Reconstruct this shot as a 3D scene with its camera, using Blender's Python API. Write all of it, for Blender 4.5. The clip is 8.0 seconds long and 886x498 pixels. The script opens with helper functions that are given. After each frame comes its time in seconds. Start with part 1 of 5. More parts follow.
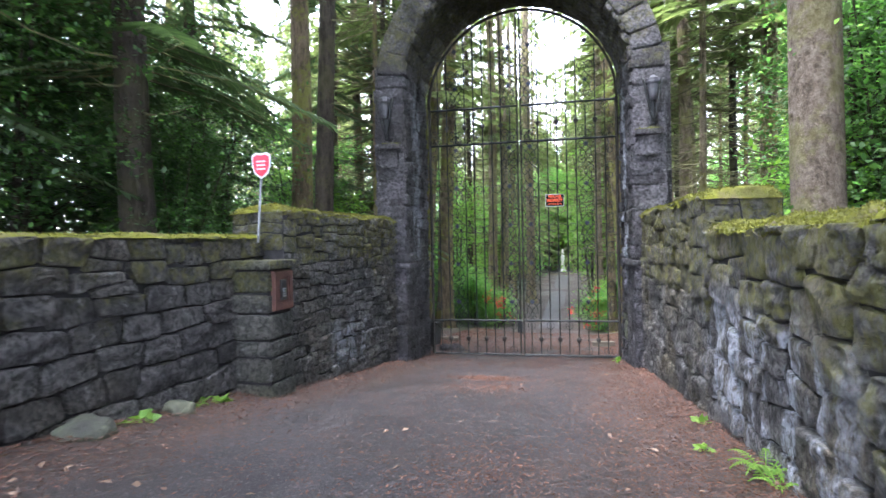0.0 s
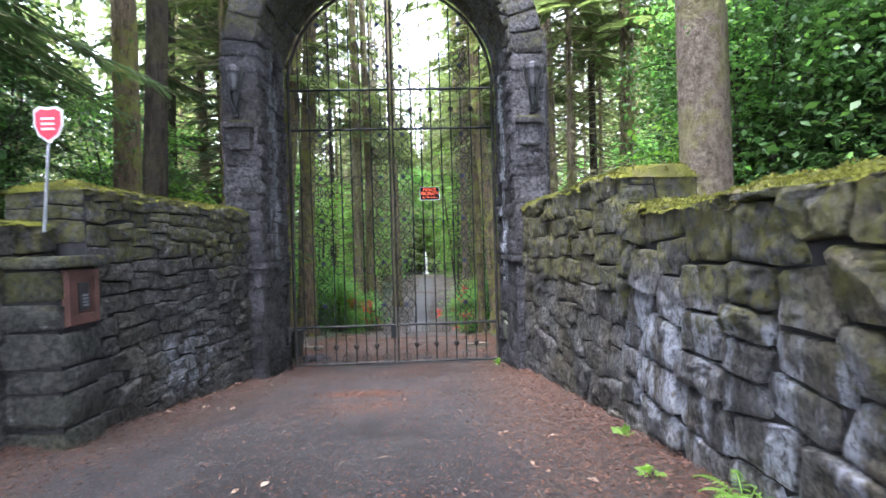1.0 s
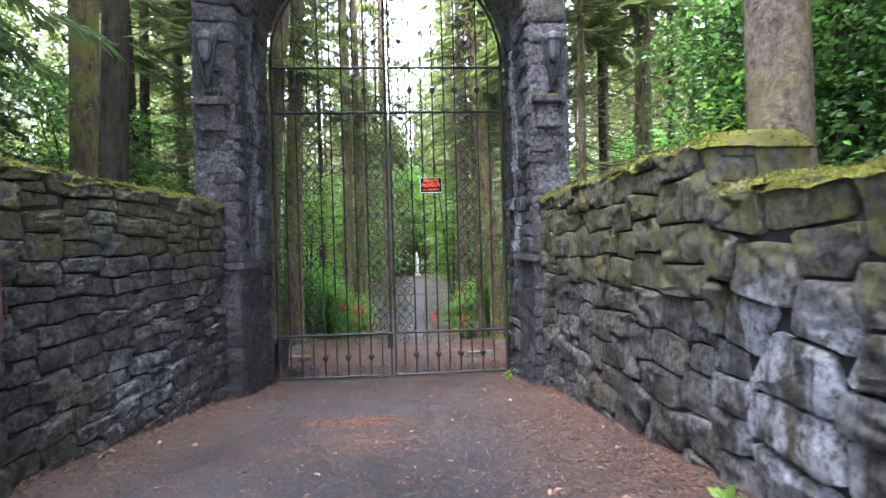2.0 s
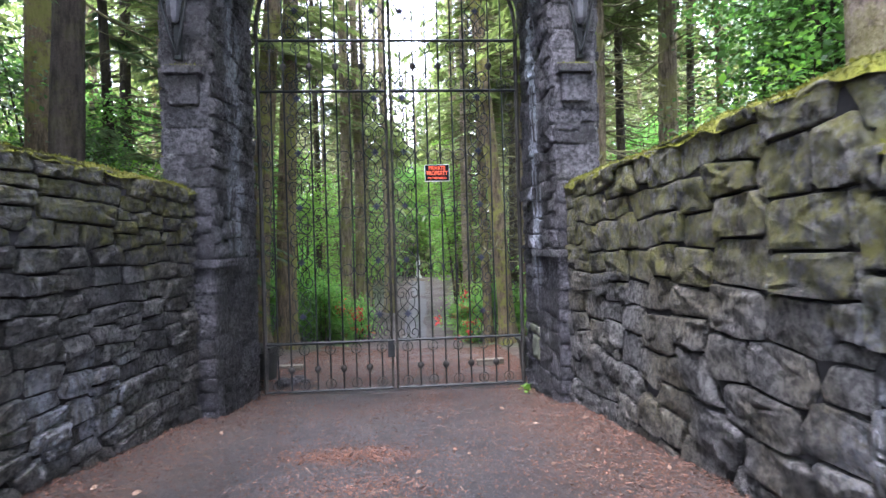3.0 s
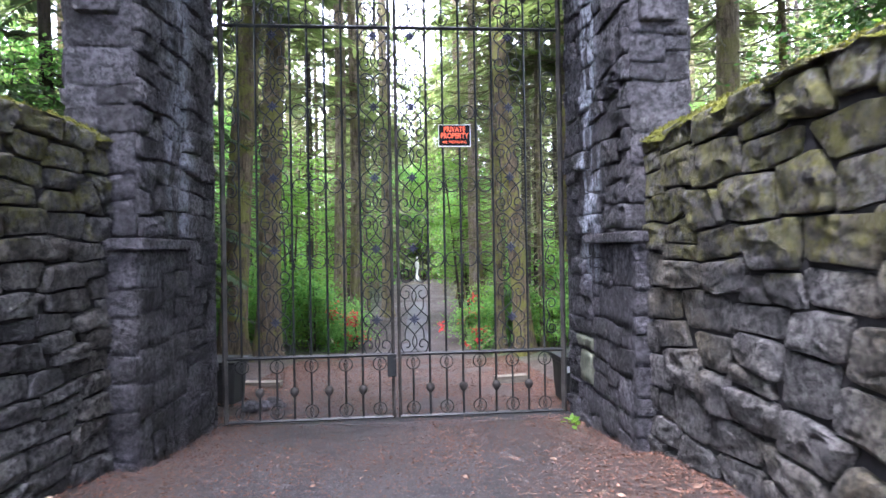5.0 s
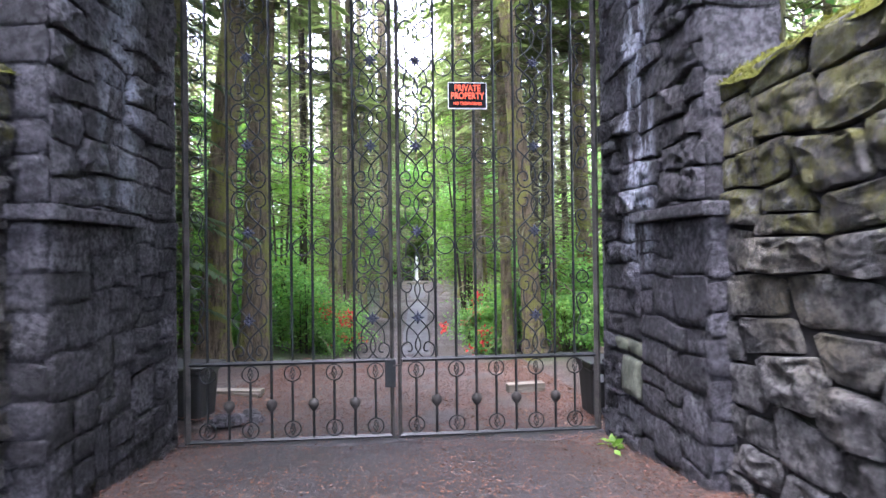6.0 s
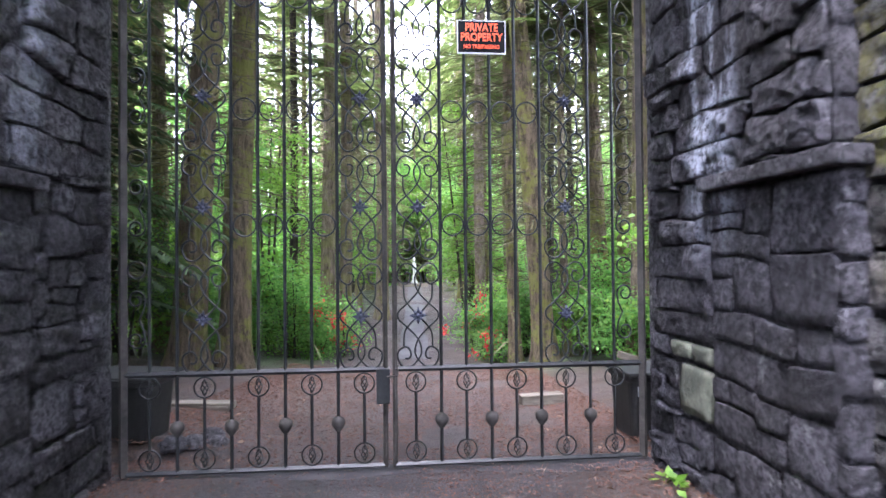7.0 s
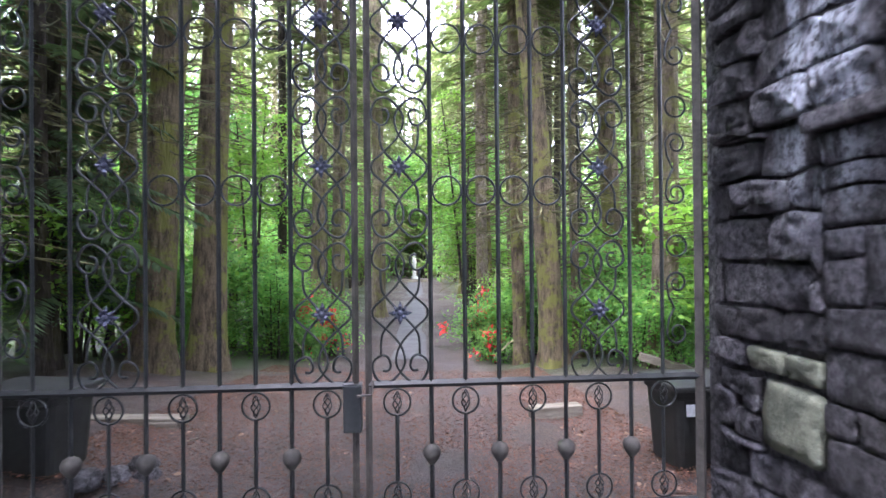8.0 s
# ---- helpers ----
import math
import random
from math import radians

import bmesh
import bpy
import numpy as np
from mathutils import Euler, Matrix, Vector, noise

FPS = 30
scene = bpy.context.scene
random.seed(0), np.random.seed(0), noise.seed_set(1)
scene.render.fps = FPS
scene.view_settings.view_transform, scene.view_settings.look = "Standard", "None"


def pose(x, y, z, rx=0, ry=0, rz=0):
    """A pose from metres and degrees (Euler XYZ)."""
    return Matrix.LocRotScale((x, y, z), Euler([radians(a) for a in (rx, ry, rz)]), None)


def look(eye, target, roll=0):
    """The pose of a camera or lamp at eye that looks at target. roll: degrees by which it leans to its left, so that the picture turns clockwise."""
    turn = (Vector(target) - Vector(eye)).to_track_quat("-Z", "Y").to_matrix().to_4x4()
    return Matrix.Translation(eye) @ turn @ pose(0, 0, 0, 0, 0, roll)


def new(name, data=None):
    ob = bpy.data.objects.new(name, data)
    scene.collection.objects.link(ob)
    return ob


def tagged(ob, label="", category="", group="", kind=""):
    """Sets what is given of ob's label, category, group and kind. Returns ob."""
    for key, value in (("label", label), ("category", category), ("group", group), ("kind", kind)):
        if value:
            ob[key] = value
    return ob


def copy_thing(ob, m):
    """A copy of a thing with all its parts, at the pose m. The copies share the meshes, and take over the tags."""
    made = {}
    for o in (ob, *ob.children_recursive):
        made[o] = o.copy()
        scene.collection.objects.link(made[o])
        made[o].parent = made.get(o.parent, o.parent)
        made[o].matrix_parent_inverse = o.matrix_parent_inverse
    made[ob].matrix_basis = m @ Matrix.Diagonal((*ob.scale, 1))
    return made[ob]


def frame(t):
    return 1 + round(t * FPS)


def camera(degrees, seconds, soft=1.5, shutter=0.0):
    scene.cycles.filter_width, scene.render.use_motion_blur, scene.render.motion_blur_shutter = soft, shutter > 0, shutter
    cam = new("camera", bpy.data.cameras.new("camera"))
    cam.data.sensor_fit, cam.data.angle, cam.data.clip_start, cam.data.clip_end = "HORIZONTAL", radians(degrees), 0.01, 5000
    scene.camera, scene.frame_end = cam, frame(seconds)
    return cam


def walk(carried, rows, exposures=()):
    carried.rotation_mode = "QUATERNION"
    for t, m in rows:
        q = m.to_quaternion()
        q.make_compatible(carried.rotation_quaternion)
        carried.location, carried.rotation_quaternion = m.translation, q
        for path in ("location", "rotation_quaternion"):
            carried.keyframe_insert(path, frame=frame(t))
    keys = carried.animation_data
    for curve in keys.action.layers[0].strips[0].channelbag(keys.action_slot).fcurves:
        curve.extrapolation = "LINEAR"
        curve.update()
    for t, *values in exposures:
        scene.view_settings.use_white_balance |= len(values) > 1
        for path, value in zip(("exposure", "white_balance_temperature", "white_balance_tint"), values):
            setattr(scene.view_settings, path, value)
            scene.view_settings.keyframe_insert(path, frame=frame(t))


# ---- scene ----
cam = camera(78.5, 8.0, shutter=0.4)
PATH = [
    (0, (1.051, -0.315, 2.057), (0.55, 1.621, 2.028), -1.2),
    (0.5, (0.868, 0.089, 1.979), (0.577, 2.068, 1.951), -1.3),
    (1, (0.754, 0.538, 1.936), (0.76, 2.537, 1.911), -1.6),
    (1.5, (0.641, 1.018, 1.922), (0.687, 3.018, 1.897), -1.5),
    (3, (0.485, 2.385, 1.8), (0.53, 4.384, 1.789), -1.6),
    (3.5, (0.466, 2.797, 1.767), (0.503, 4.796, 1.758), -1.5),
    (4, (0.419, 3.184, 1.713), (0.457, 5.184, 1.713), -1.4),
    (4.5, (0.369, 3.578, 1.667), (0.416, 5.577, 1.672), -1.2),
    (6, (0.254, 4.911, 1.476), (0.314, 6.91, 1.489), -0.7),
    (6.5, (0.243, 5.351, 1.395), (0.295, 7.35, 1.416), -0.7),
    (7, (0.219, 5.801, 1.337), (0.288, 7.8, 1.363), -0.5),
    (7.5, (0.243, 6.248, 1.302), (0.316, 8.246, 1.317), -0.6),
    (8, (0.299, 6.682, 1.245), (0.362, 8.681, 1.258), -0.5),
]
walk(cam, [(t, look(eye, target, roll)) for t, eye, target, roll in PATH], exposures=[(0, 4.7, 5800, 16), (1.5, 4.62, 5800, 18), (4.5, 4.9, 5650, 23), (6.5, 5.05, 5650, 26), (8, 5.05, 5700, 25)])

# ---- world and sun ----
world = bpy.data.worlds.new("world")
scene.world = world
world.use_nodes = True
wn, wl = world.node_tree.nodes, world.node_tree.links
sky = wn.new("ShaderNodeTexSky")
sky.sky_type = "NISHITA"
sky.sun_disc = False
sky.sun_elevation, sky.sun_rotation = radians(70), radians(214)
sky.air_density, sky.dust_density, sky.ozone_density = 1.0, 2.0, 1.5
# thin cloud cover takes most of the blue out of the sky
pale = wn.new("ShaderNodeHueSaturation")
pale.inputs["Saturation"].default_value = 0.3
wl.new(sky.outputs[0], pale.inputs["Color"])
wl.new(pale.outputs[0], wn["Background"].inputs["Color"])
wn["Background"].inputs["Strength"].default_value = 0.15
sun = new("sun", bpy.data.lights.new("sun", "SUN"))
sun.data.energy, sun.data.angle, sun.data.color = 0.7, radians(40), (1.0, 0.985, 0.96)
sun.matrix_world = look((-4, -1, 20), (0, 5, 0))


# ---- materials ----
class Nodes:
    def __init__(self, name):
        self.mat = bpy.data.materials.new(name)
        self.mat.use_nodes = True
        self.nodes, self.links = self.mat.node_tree.nodes, self.mat.node_tree.links
        self.bsdf = self.nodes["Principled BSDF"]
        self.pos = self.nodes.new("ShaderNodeNewGeometry").outputs["Position"]
        self.rand = self.nodes.new("ShaderNodeObjectInfo").outputs["Random"]

    def put(self, socket, value):
        if isinstance(value, bpy.types.NodeSocket):
            self.links.new(value, socket)
        elif isinstance(value, (tuple, list)) and len(value) == 3 and socket.type == "RGBA":
            socket.default_value = (*value, 1)
        else:
            socket.default_value = value

    def noise(self, scale, detail=4.0, rough=0.55, vec=None, stretch=None, offset=None):
        vec = self.pos if vec is None else vec
        if stretch or offset is not None:
            m = self.nodes.new("ShaderNodeMapping")
            self.put(m.inputs["Vector"], vec)
            if stretch:
                m.inputs["Scale"].default_value = stretch
            if offset is not None:
                c = self.nodes.new("ShaderNodeCombineXYZ")
                self.put(c.inputs[0], offset)
                self.put(c.inputs[2], offset)
                self.links.new(c.outputs[0], m.inputs["Location"])
            vec = m.outputs[0]
        n = self.nodes.new("ShaderNodeTexNoise")
        self.put(n.inputs["Vector"], vec)
        n.inputs["Scale"].default_value, n.inputs["Detail"].default_value, n.inputs["Roughness"].default_value = scale, detail, rough
        return n.outputs["Fac"]

    def cells(self, scale, feature="F1"):
        v = self.nodes.new("ShaderNodeTexVoronoi")
        v.feature = feature
        self.put(v.inputs["Vector"], self.pos)
        v.inputs["Scale"].default_value = scale
        return v.outputs["Distance"]

    def span(self, value, a, b, lo=0.0, hi=1.0):
        r = self.nodes.new("ShaderNodeMapRange")
        r.interpolation_type = "SMOOTHSTEP"
        self.put(r.inputs[0], value)
        for i, v in enumerate((a, b, lo, hi)):
            r.inputs[i + 1].default_value = v
        return r.outputs[0]

    def math(self, op, a, b=0.0):
        m = self.nodes.new("ShaderNodeMath")
        m.operation = op
        self.put(m.inputs[0], a)
        self.put(m.inputs[1], b)
        return m.outputs[0]

    def mix(self, fac, a, b, kind="MIX"):
        m = self.nodes.new("ShaderNodeMix")
        m.data_type, m.blend_type = "RGBA", kind
        self.put(m.inputs[0], fac)
        self.put(m.inputs[6], a)
        self.put(m.inputs[7], b)
        return m.outputs[2]

    def axis(self, i):
        s = self.nodes.new("ShaderNodeSeparateXYZ")
        self.links.new(self.pos, s.inputs[0])
        return s.outputs[i]

    def up(self):
        s = self.nodes.new("ShaderNodeSeparateXYZ")
        self.links.new(self.nodes.new("ShaderNodeNewGeometry").outputs["Normal"], s.inputs[0])
        return s.outputs[2]

    def bump(self, height, strength=0.5, distance=0.02, base=None):
        b = self.nodes.new("ShaderNodeBump")
        b.inputs["Strength"].default_value, b.inputs["Distance"].default_value = strength, distance
        self.put(b.inputs["Height"], height)
        if base is not None:
            self.links.new(base, b.inputs["Normal"])
        self.links.new(b.outputs[0], self.bsdf.inputs["Normal"])
        return b.outputs[0]

    def done(self, colour, rough=0.85, metal=0.0, spec=0.4):
        self.put(self.bsdf.inputs["Base Color"], colour)
        self.put(self.bsdf.inputs["Roughness"], rough)
        self.bsdf.inputs["Metallic"].default_value = metal
        self.bsdf.inputs["Specular IOR Level"].default_value = spec
        return self.mat


MOSS_A, MOSS_B = (0.155, 0.148, 0.018), (0.055, 0.055, 0.016)


def stone_material(name, dark, light, moss_from, moss_amount, stain=None, tint=(0.14, 0.12, 0.07), tint_amount=0.35):
    """Weathered stone: grain, lichen, moss that grows thicker towards a height, and pale lime runs."""
    k = Nodes(name)
    big = k.noise(2.2, 3, offset=k.rand)
    fine = k.noise(26, 6, 0.7)
    mid = k.math("ADD", k.math("MULTIPLY", big, 0.5), k.math("MULTIPLY", k.noise(13, 8, 0.78, offset=k.rand), 0.5))
    colour = k.mix(k.span(mid, 0.38, 0.6), tuple(c * 0.8 for c in dark), tuple(c * 1.12 for c in light))
    colour = k.mix(k.math("MULTIPLY", k.span(k.rand, 0.0, 1.0), 0.55), colour, tuple(c * 0.5 for c in dark))
    colour = k.mix(k.math("MULTIPLY", k.span(k.noise(1.1, 3), 0.42, 0.66), tint_amount), colour, tint)
    colour = k.mix(k.span(fine, 0.4, 0.62, 0.0, 0.8), colour, tuple(c * 0.25 for c in dark))
    lichen = k.math("MULTIPLY", k.span(k.noise(9, 5, 0.65), 0.58, 0.7), k.span(k.noise(38, 3), 0.4, 0.6))
    colour = k.mix(k.math("MULTIPLY", lichen, 0.55), colour, (0.34, 0.34, 0.33))
    if stain:
        (axis, a, b, c, d), (z0, z1, z2, z3), power = stain
        where = k.math("MULTIPLY", k.span(k.axis(axis), a, b), k.span(k.axis(axis), c, d, 1.0, 0.0))
        where = k.math("MULTIPLY", where, k.math("MULTIPLY", k.span(k.axis(2), z0, z1), k.span(k.axis(2), z2, z3, 1.0, 0.0)))
        runs = k.span(k.noise(4.0, 5, 0.6, stretch=(1.6, 1.6, 0.35)), 0.42, 0.56)
        runs = k.math("MULTIPLY", runs, k.span(k.noise(30, 4, 0.7), 0.3, 0.6))
        colour = k.mix(k.math("MULTIPLY", k.math("MULTIPLY", where, runs), power), colour, (0.6, 0.64, 0.73))
    height = k.math("ADD", k.math("SUBTRACT", k.axis(2), moss_from), k.math("MULTIPLY", k.noise(2.6, 5, 0.62), 1.5))
    grow = k.math("ADD", height, k.math("MULTIPLY", k.rand, 0.3))
    grow = k.math("MULTIPLY", k.span(grow, 0.95, 1.2), k.span(k.noise(11, 6, 0.7), 0.4, 0.55))
    mossy = k.mix(k.span(k.noise(14, 4), 0.3, 0.7), MOSS_B, MOSS_A)
    colour = k.mix(k.math("MULTIPLY", grow, moss_amount), colour, mossy)
    n1 = k.bump(k.noise(9, 7, 0.74, offset=k.rand), 1.0, 0.14)
    k.bump(k.noise(45, 5, 0.75), 0.9, 0.022, n1)
    return k.done(colour, k.span(fine, 0.3, 0.7, 0.6, 0.95), spec=0.35)


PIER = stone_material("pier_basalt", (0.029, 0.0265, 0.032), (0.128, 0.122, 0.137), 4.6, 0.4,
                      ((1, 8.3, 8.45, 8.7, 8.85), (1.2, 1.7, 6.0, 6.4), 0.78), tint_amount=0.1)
# same basalt, painted lighter to offset the shade on the left reveal and vault
PIER_LEFT = stone_material("pier_basalt_lightened", (0.037, 0.034, 0.039), (0.172, 0.165, 0.178), 4.6, 0.4, ((1, 7.95, 8.15, 8.4, 8.6), (1.6, 1.9, 4.4, 4.8), 0.4), tint_amount=0.1)
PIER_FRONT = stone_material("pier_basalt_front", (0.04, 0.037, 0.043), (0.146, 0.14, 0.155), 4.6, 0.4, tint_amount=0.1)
WALL_LEFT = stone_material("wall_stone_left", (0.048, 0.045, 0.046), (0.172, 0.166, 0.157), 1.7, 0.6,
                           ((1, 5.2, 5.5, 6.2, 6.5), (0.5, 0.7, 1.0, 1.25), 0.32))
WALL_RIGHT = stone_material("wall_stone_right", (0.058, 0.055, 0.054), (0.2, 0.193, 0.183), 1.45, 0.68,
                            ((1, 1.4, 2.3, 3.7, 4.6), (0.75, 1.0, 1.5, 1.75), 0.55), tint=(0.13, 0.105, 0.045), tint_amount=0.6)
# darker copy of the wall stone: shade under the canopy put into the colour
WALL_LOW = stone_material("wall_stone_low", (0.04, 0.037, 0.037), (0.14, 0.132, 0.124), 1.7, 0.5, tint=(0.09, 0.075, 0.045), tint_amount=0.5)
PILLAR = stone_material("pillar_stone", (0.042, 0.042, 0.037), (0.12, 0.118, 0.1), 1.6, 0.5, tint=(0.1, 0.11, 0.05), tint_amount=0.5)


def simple(name, a, b, scale, rough=0.8, metal=0.0, bump=0.4, dist=0.01, per_thing=0.0, spec=0.4, stretch=None):
    k = Nodes(name)
    n = k.noise(scale, 5, 0.65, stretch=stretch)
    colour = k.mix(k.span(n, 0.3, 0.7), a, b)
    colour = k.mix(k.span(k.noise(scale * 6, 4, 0.7, stretch=stretch), 0.35, 0.8, 0.0, 0.45), colour, tuple(c * 0.4 for c in a))
    if per_thing:
        colour = k.mix(k.math("MULTIPLY", k.rand, per_thing), colour, tuple(c * 0.5 for c in b))
    k.bump(k.noise(scale * 4, 5, 0.7, stretch=stretch), bump, dist)
    return k.done(colour, rough, metal, spec)


MORTAR = simple("mortar", (0.013, 0.012, 0.013), (0.034, 0.032, 0.032), 6, 0.95)
IRON = simple("wrought_iron", (0.009, 0.01, 0.011), (0.022, 0.024, 0.023), 9, 0.38, 0.0, 0.3, 0.003, spec=0.18)
IRON_PALE = simple("weathered_iron", (0.02, 0.019, 0.017), (0.055, 0.05, 0.043), 7, 0.7, 0.0, 0.3, 0.003, spec=0.2)
IRON_BLUE = simple("blued_iron", (0.025, 0.027, 0.045), (0.05, 0.055, 0.085), 9, 0.5, 0.4, 0.3, 0.003)
LAMP = simple("dulled_lamp_metal", (0.03, 0.03, 0.034), (0.085, 0.085, 0.095), 9, 0.6, 0.2, 0.3, 0.003)
RUST = simple("rusty_box", (0.05, 0.021, 0.015), (0.085, 0.038, 0.028), 8, 0.75, 0.1, 0.3, 0.003)
BLACK = simple("black_plastic", (0.01, 0.01, 0.011), (0.026, 0.026, 0.026), 12, 0.5, 0.0, 0.2, 0.002)
BIN = simple("bin_plastic", (0.009, 0.01, 0.009), (0.022, 0.023, 0.021), 5, 0.6, 0.0, 0.25, 0.003)
GREY = simple("galvanised_post", (0.15, 0.16, 0.17), (0.25, 0.26, 0.27), 15, 0.5, 0.5, 0.2, 0.002)
WHITE = simple("white_print", (0.45, 0.46, 0.5), (0.58, 0.59, 0.62), 5, 0.5, 0.0, 0.05, 0.001)
RED = simple("red_print", (0.62, 0.03, 0.06), (0.7, 0.05, 0.08), 5, 0.5, 0.0, 0.05, 0.001)
SIGN_BLACK = simple("sign_black", (0.006, 0.006, 0.007), (0.01, 0.01, 0.011), 5, 0.85, 0.0, 0.05, 0.001, spec=0.1)
ORANGE = simple("sign_orange", (0.95, 0.1, 0.02), (1.0, 0.13, 0.03), 5, 0.5, 0.0, 0.05, 0.001)
TIMBER = simple("old_timber", (0.09, 0.075, 0.055), (0.2, 0.18, 0.14), 6, 0.85, 0.0, 0.5, 0.01, stretch=(0.3, 2, 2))
PALE_BLOCK = simple("pale_lichened_block", (0.05, 0.056, 0.038), (0.14, 0.148, 0.105), 7, 0.9, 0.0, 0.8, 0.02)
PALE_STONE = simple("pale_stone", (0.4, 0.4, 0.37), (0.55, 0.55, 0.5), 4, 0.8)
BOULDER = simple("boulder", (0.035, 0.036, 0.03), (0.085, 0.09, 0.055), 5, 0.9, 0.0, 0.7, 0.03)


def moss_material():
    k = Nodes("moss")
    colour = k.mix(k.span(k.noise(5, 5), 0.3, 0.65), MOSS_B, (0.145, 0.15, 0.022))
    colour = k.mix(k.span(k.noise(40, 4, 0.7), 0.4, 0.75, 0.0, 0.6), colour, (0.035, 0.04, 0.01))
    colour = k.mix(k.span(k.noise(2.4, 3), 0.56, 0.7), colour, (0.1, 0.085, 0.05))
    n = k.bump(k.noise(22, 5, 0.7), 0.9, 0.03)
    k.bump(k.noise(110, 3, 0.7), 0.8, 0.01, n)
    return k.done(colour, 0.98, spec=0.1)


MOSS = moss_material()


def ground_material():
    """Worn asphalt of the drive between the walls, needle litter at its edges, forest soil elsewhere."""
    k = Nodes("forest_ground")
    x, y = k.axis(0), k.axis(1)
    grit = k.noise(48, 6, 0.8)
    worn = k.noise(0.9, 4, 0.6)
    asphalt = k.mix(k.span(worn, 0.35, 0.65), (0.013, 0.0115, 0.0115), (0.041, 0.036, 0.036))
    asphalt = k.mix(k.span(k.noise(2.3, 5, 0.65, stretch=(1.3, 0.45, 1.0)), 0.45, 0.62, 0.0, 0.85), asphalt, (0.017, 0.015, 0.017))
    asphalt = k.mix(k.span(grit, 0.42, 0.62, 0.0, 0.75), asphalt, (0.018, 0.016, 0.017))
    asphalt = k.mix(k.span(k.noise(62, 3, 0.65), 0.57, 0.66, 0.0, 0.75), asphalt, (0.15, 0.134, 0.125))
    litter = k.mix(k.span(k.noise(55, 5, 0.8), 0.42, 0.6), (0.018, 0.014, 0.012), (0.115, 0.075, 0.053))
    litter = k.mix(k.span(k.noise(5, 4), 0.4, 0.65), litter, (0.05, 0.037, 0.032))
    edge = k.math("ABSOLUTE", k.math("ADD", x, k.math("MULTIPLY", k.math("SUBTRACT", k.noise(0.8, 3), 0.5), 1.6)))
    amount = k.math("ADD", k.span(edge, 0.75, 1.6), k.span(k.noise(2.1, 5, 0.65, stretch=(1.0, 0.6, 1.0)), 0.5, 0.7, 0.0, 0.55))
    amount = k.math("MULTIPLY", amount, k.span(k.noise(17, 5, 0.7), 0.3, 0.58))
    # more litter colour beyond the gate, which also lightens the shaded ground there
    beyond = k.math("MULTIPLY", k.span(y, 9.3, 10.0), 0.45)
    drive = k.mix(k.math("MINIMUM", k.math("ADD", amount, beyond), 1.0), asphalt, litter)
    soil = k.mix(k.span(k.noise(3, 5), 0.35, 0.65), (0.035, 0.03, 0.018), (0.03, 0.05, 0.012))
    wide = k.math("ABSOLUTE", k.math("ADD", x, 0.1))
    out = k.math("MAXIMUM", k.span(wide, 3.4, 4.6), k.math("MULTIPLY", k.span(y, 12.8, 15.0), k.span(wide, 1.1, 1.9)))
    k.bump(k.math("ADD", grit, k.math("MULTIPLY", k.noise(12, 4), 0.8)), 1.0, 0.03)
    return k.done(k.mix(out, drive, soil), k.span(worn, 0.3, 0.7, 0.55, 0.85), spec=0.4)


GROUND = ground_material()
PATHWAY = simple("path_asphalt", (0.036, 0.034, 0.037), (0.07, 0.067, 0.07), 3, 0.7, 0.0, 0.4, 0.01)


def bark_material(name, a, b, moss, grain=0.22):
    k = Nodes(name)
    ridges = k.noise(16, 6, 0.7, stretch=(1.0, 1.0, grain))
    colour = k.mix(k.span(ridges, 0.32, 0.62), a, b)
    colour = k.mix(k.span(k.noise(50, 4, 0.7), 0.4, 0.75, 0.0, 0.5), colour, tuple(c * 0.35 for c in a))
    colour = k.mix(k.math("MULTIPLY", k.span(k.noise(2.6, 6, 0.7), 0.46, 0.58), moss), colour, (0.16, 0.165, 0.035))
    k.bump(ridges, 1.0, 0.12)
    return k.done(colour, 0.95, spec=0.2)


BARK = bark_material("fir_bark", (0.062, 0.047, 0.031), (0.2, 0.162, 0.112), 0.45)
BARK_MOSSY = bark_material("mossy_bark", (0.05, 0.038, 0.024), (0.165, 0.128, 0.082), 0.75)
BARK_PLAIN = bark_material("reddish_fir_bark", (0.075, 0.056, 0.04), (0.19, 0.155, 0.12), 0.35, 0.75)
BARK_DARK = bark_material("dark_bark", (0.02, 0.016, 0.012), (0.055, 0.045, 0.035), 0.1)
TWIG = simple("dead_twig", (0.045, 0.042, 0.022), (0.14, 0.135, 0.052), 3, 0.95, 0.0, 0.2, 0.003)


def leaf_material(name, a, b, through_light, rough=0.55):
    k = Nodes(name)
    rnd = k.nodes.new("ShaderNodeNewGeometry").outputs["Random Per Island"]
    colour = k.mix(rnd, a, b)
    colour = k.mix(k.span(k.noise(0.7, 3), 0.35, 0.65, 0.0, 0.3), colour, tuple(0.5 * c for c in a))
    k.done(colour, rough, spec=0.4)
    glow = k.nodes.new("ShaderNodeBsdfTranslucent")
    k.links.new(k.mix(1.0, colour, (0.9, 1.0, 0.55), "MULTIPLY"), glow.inputs["Color"])
    both = k.nodes.new("ShaderNodeMixShader")
    both.inputs[0].default_value = through_light
    k.links.new(k.bsdf.outputs[0], both.inputs[1])
    k.links.new(glow.outputs[0], both.inputs[2])
    k.links.new(both.outputs[0], k.nodes["Material Output"].inputs["Surface"])
    return k.mat


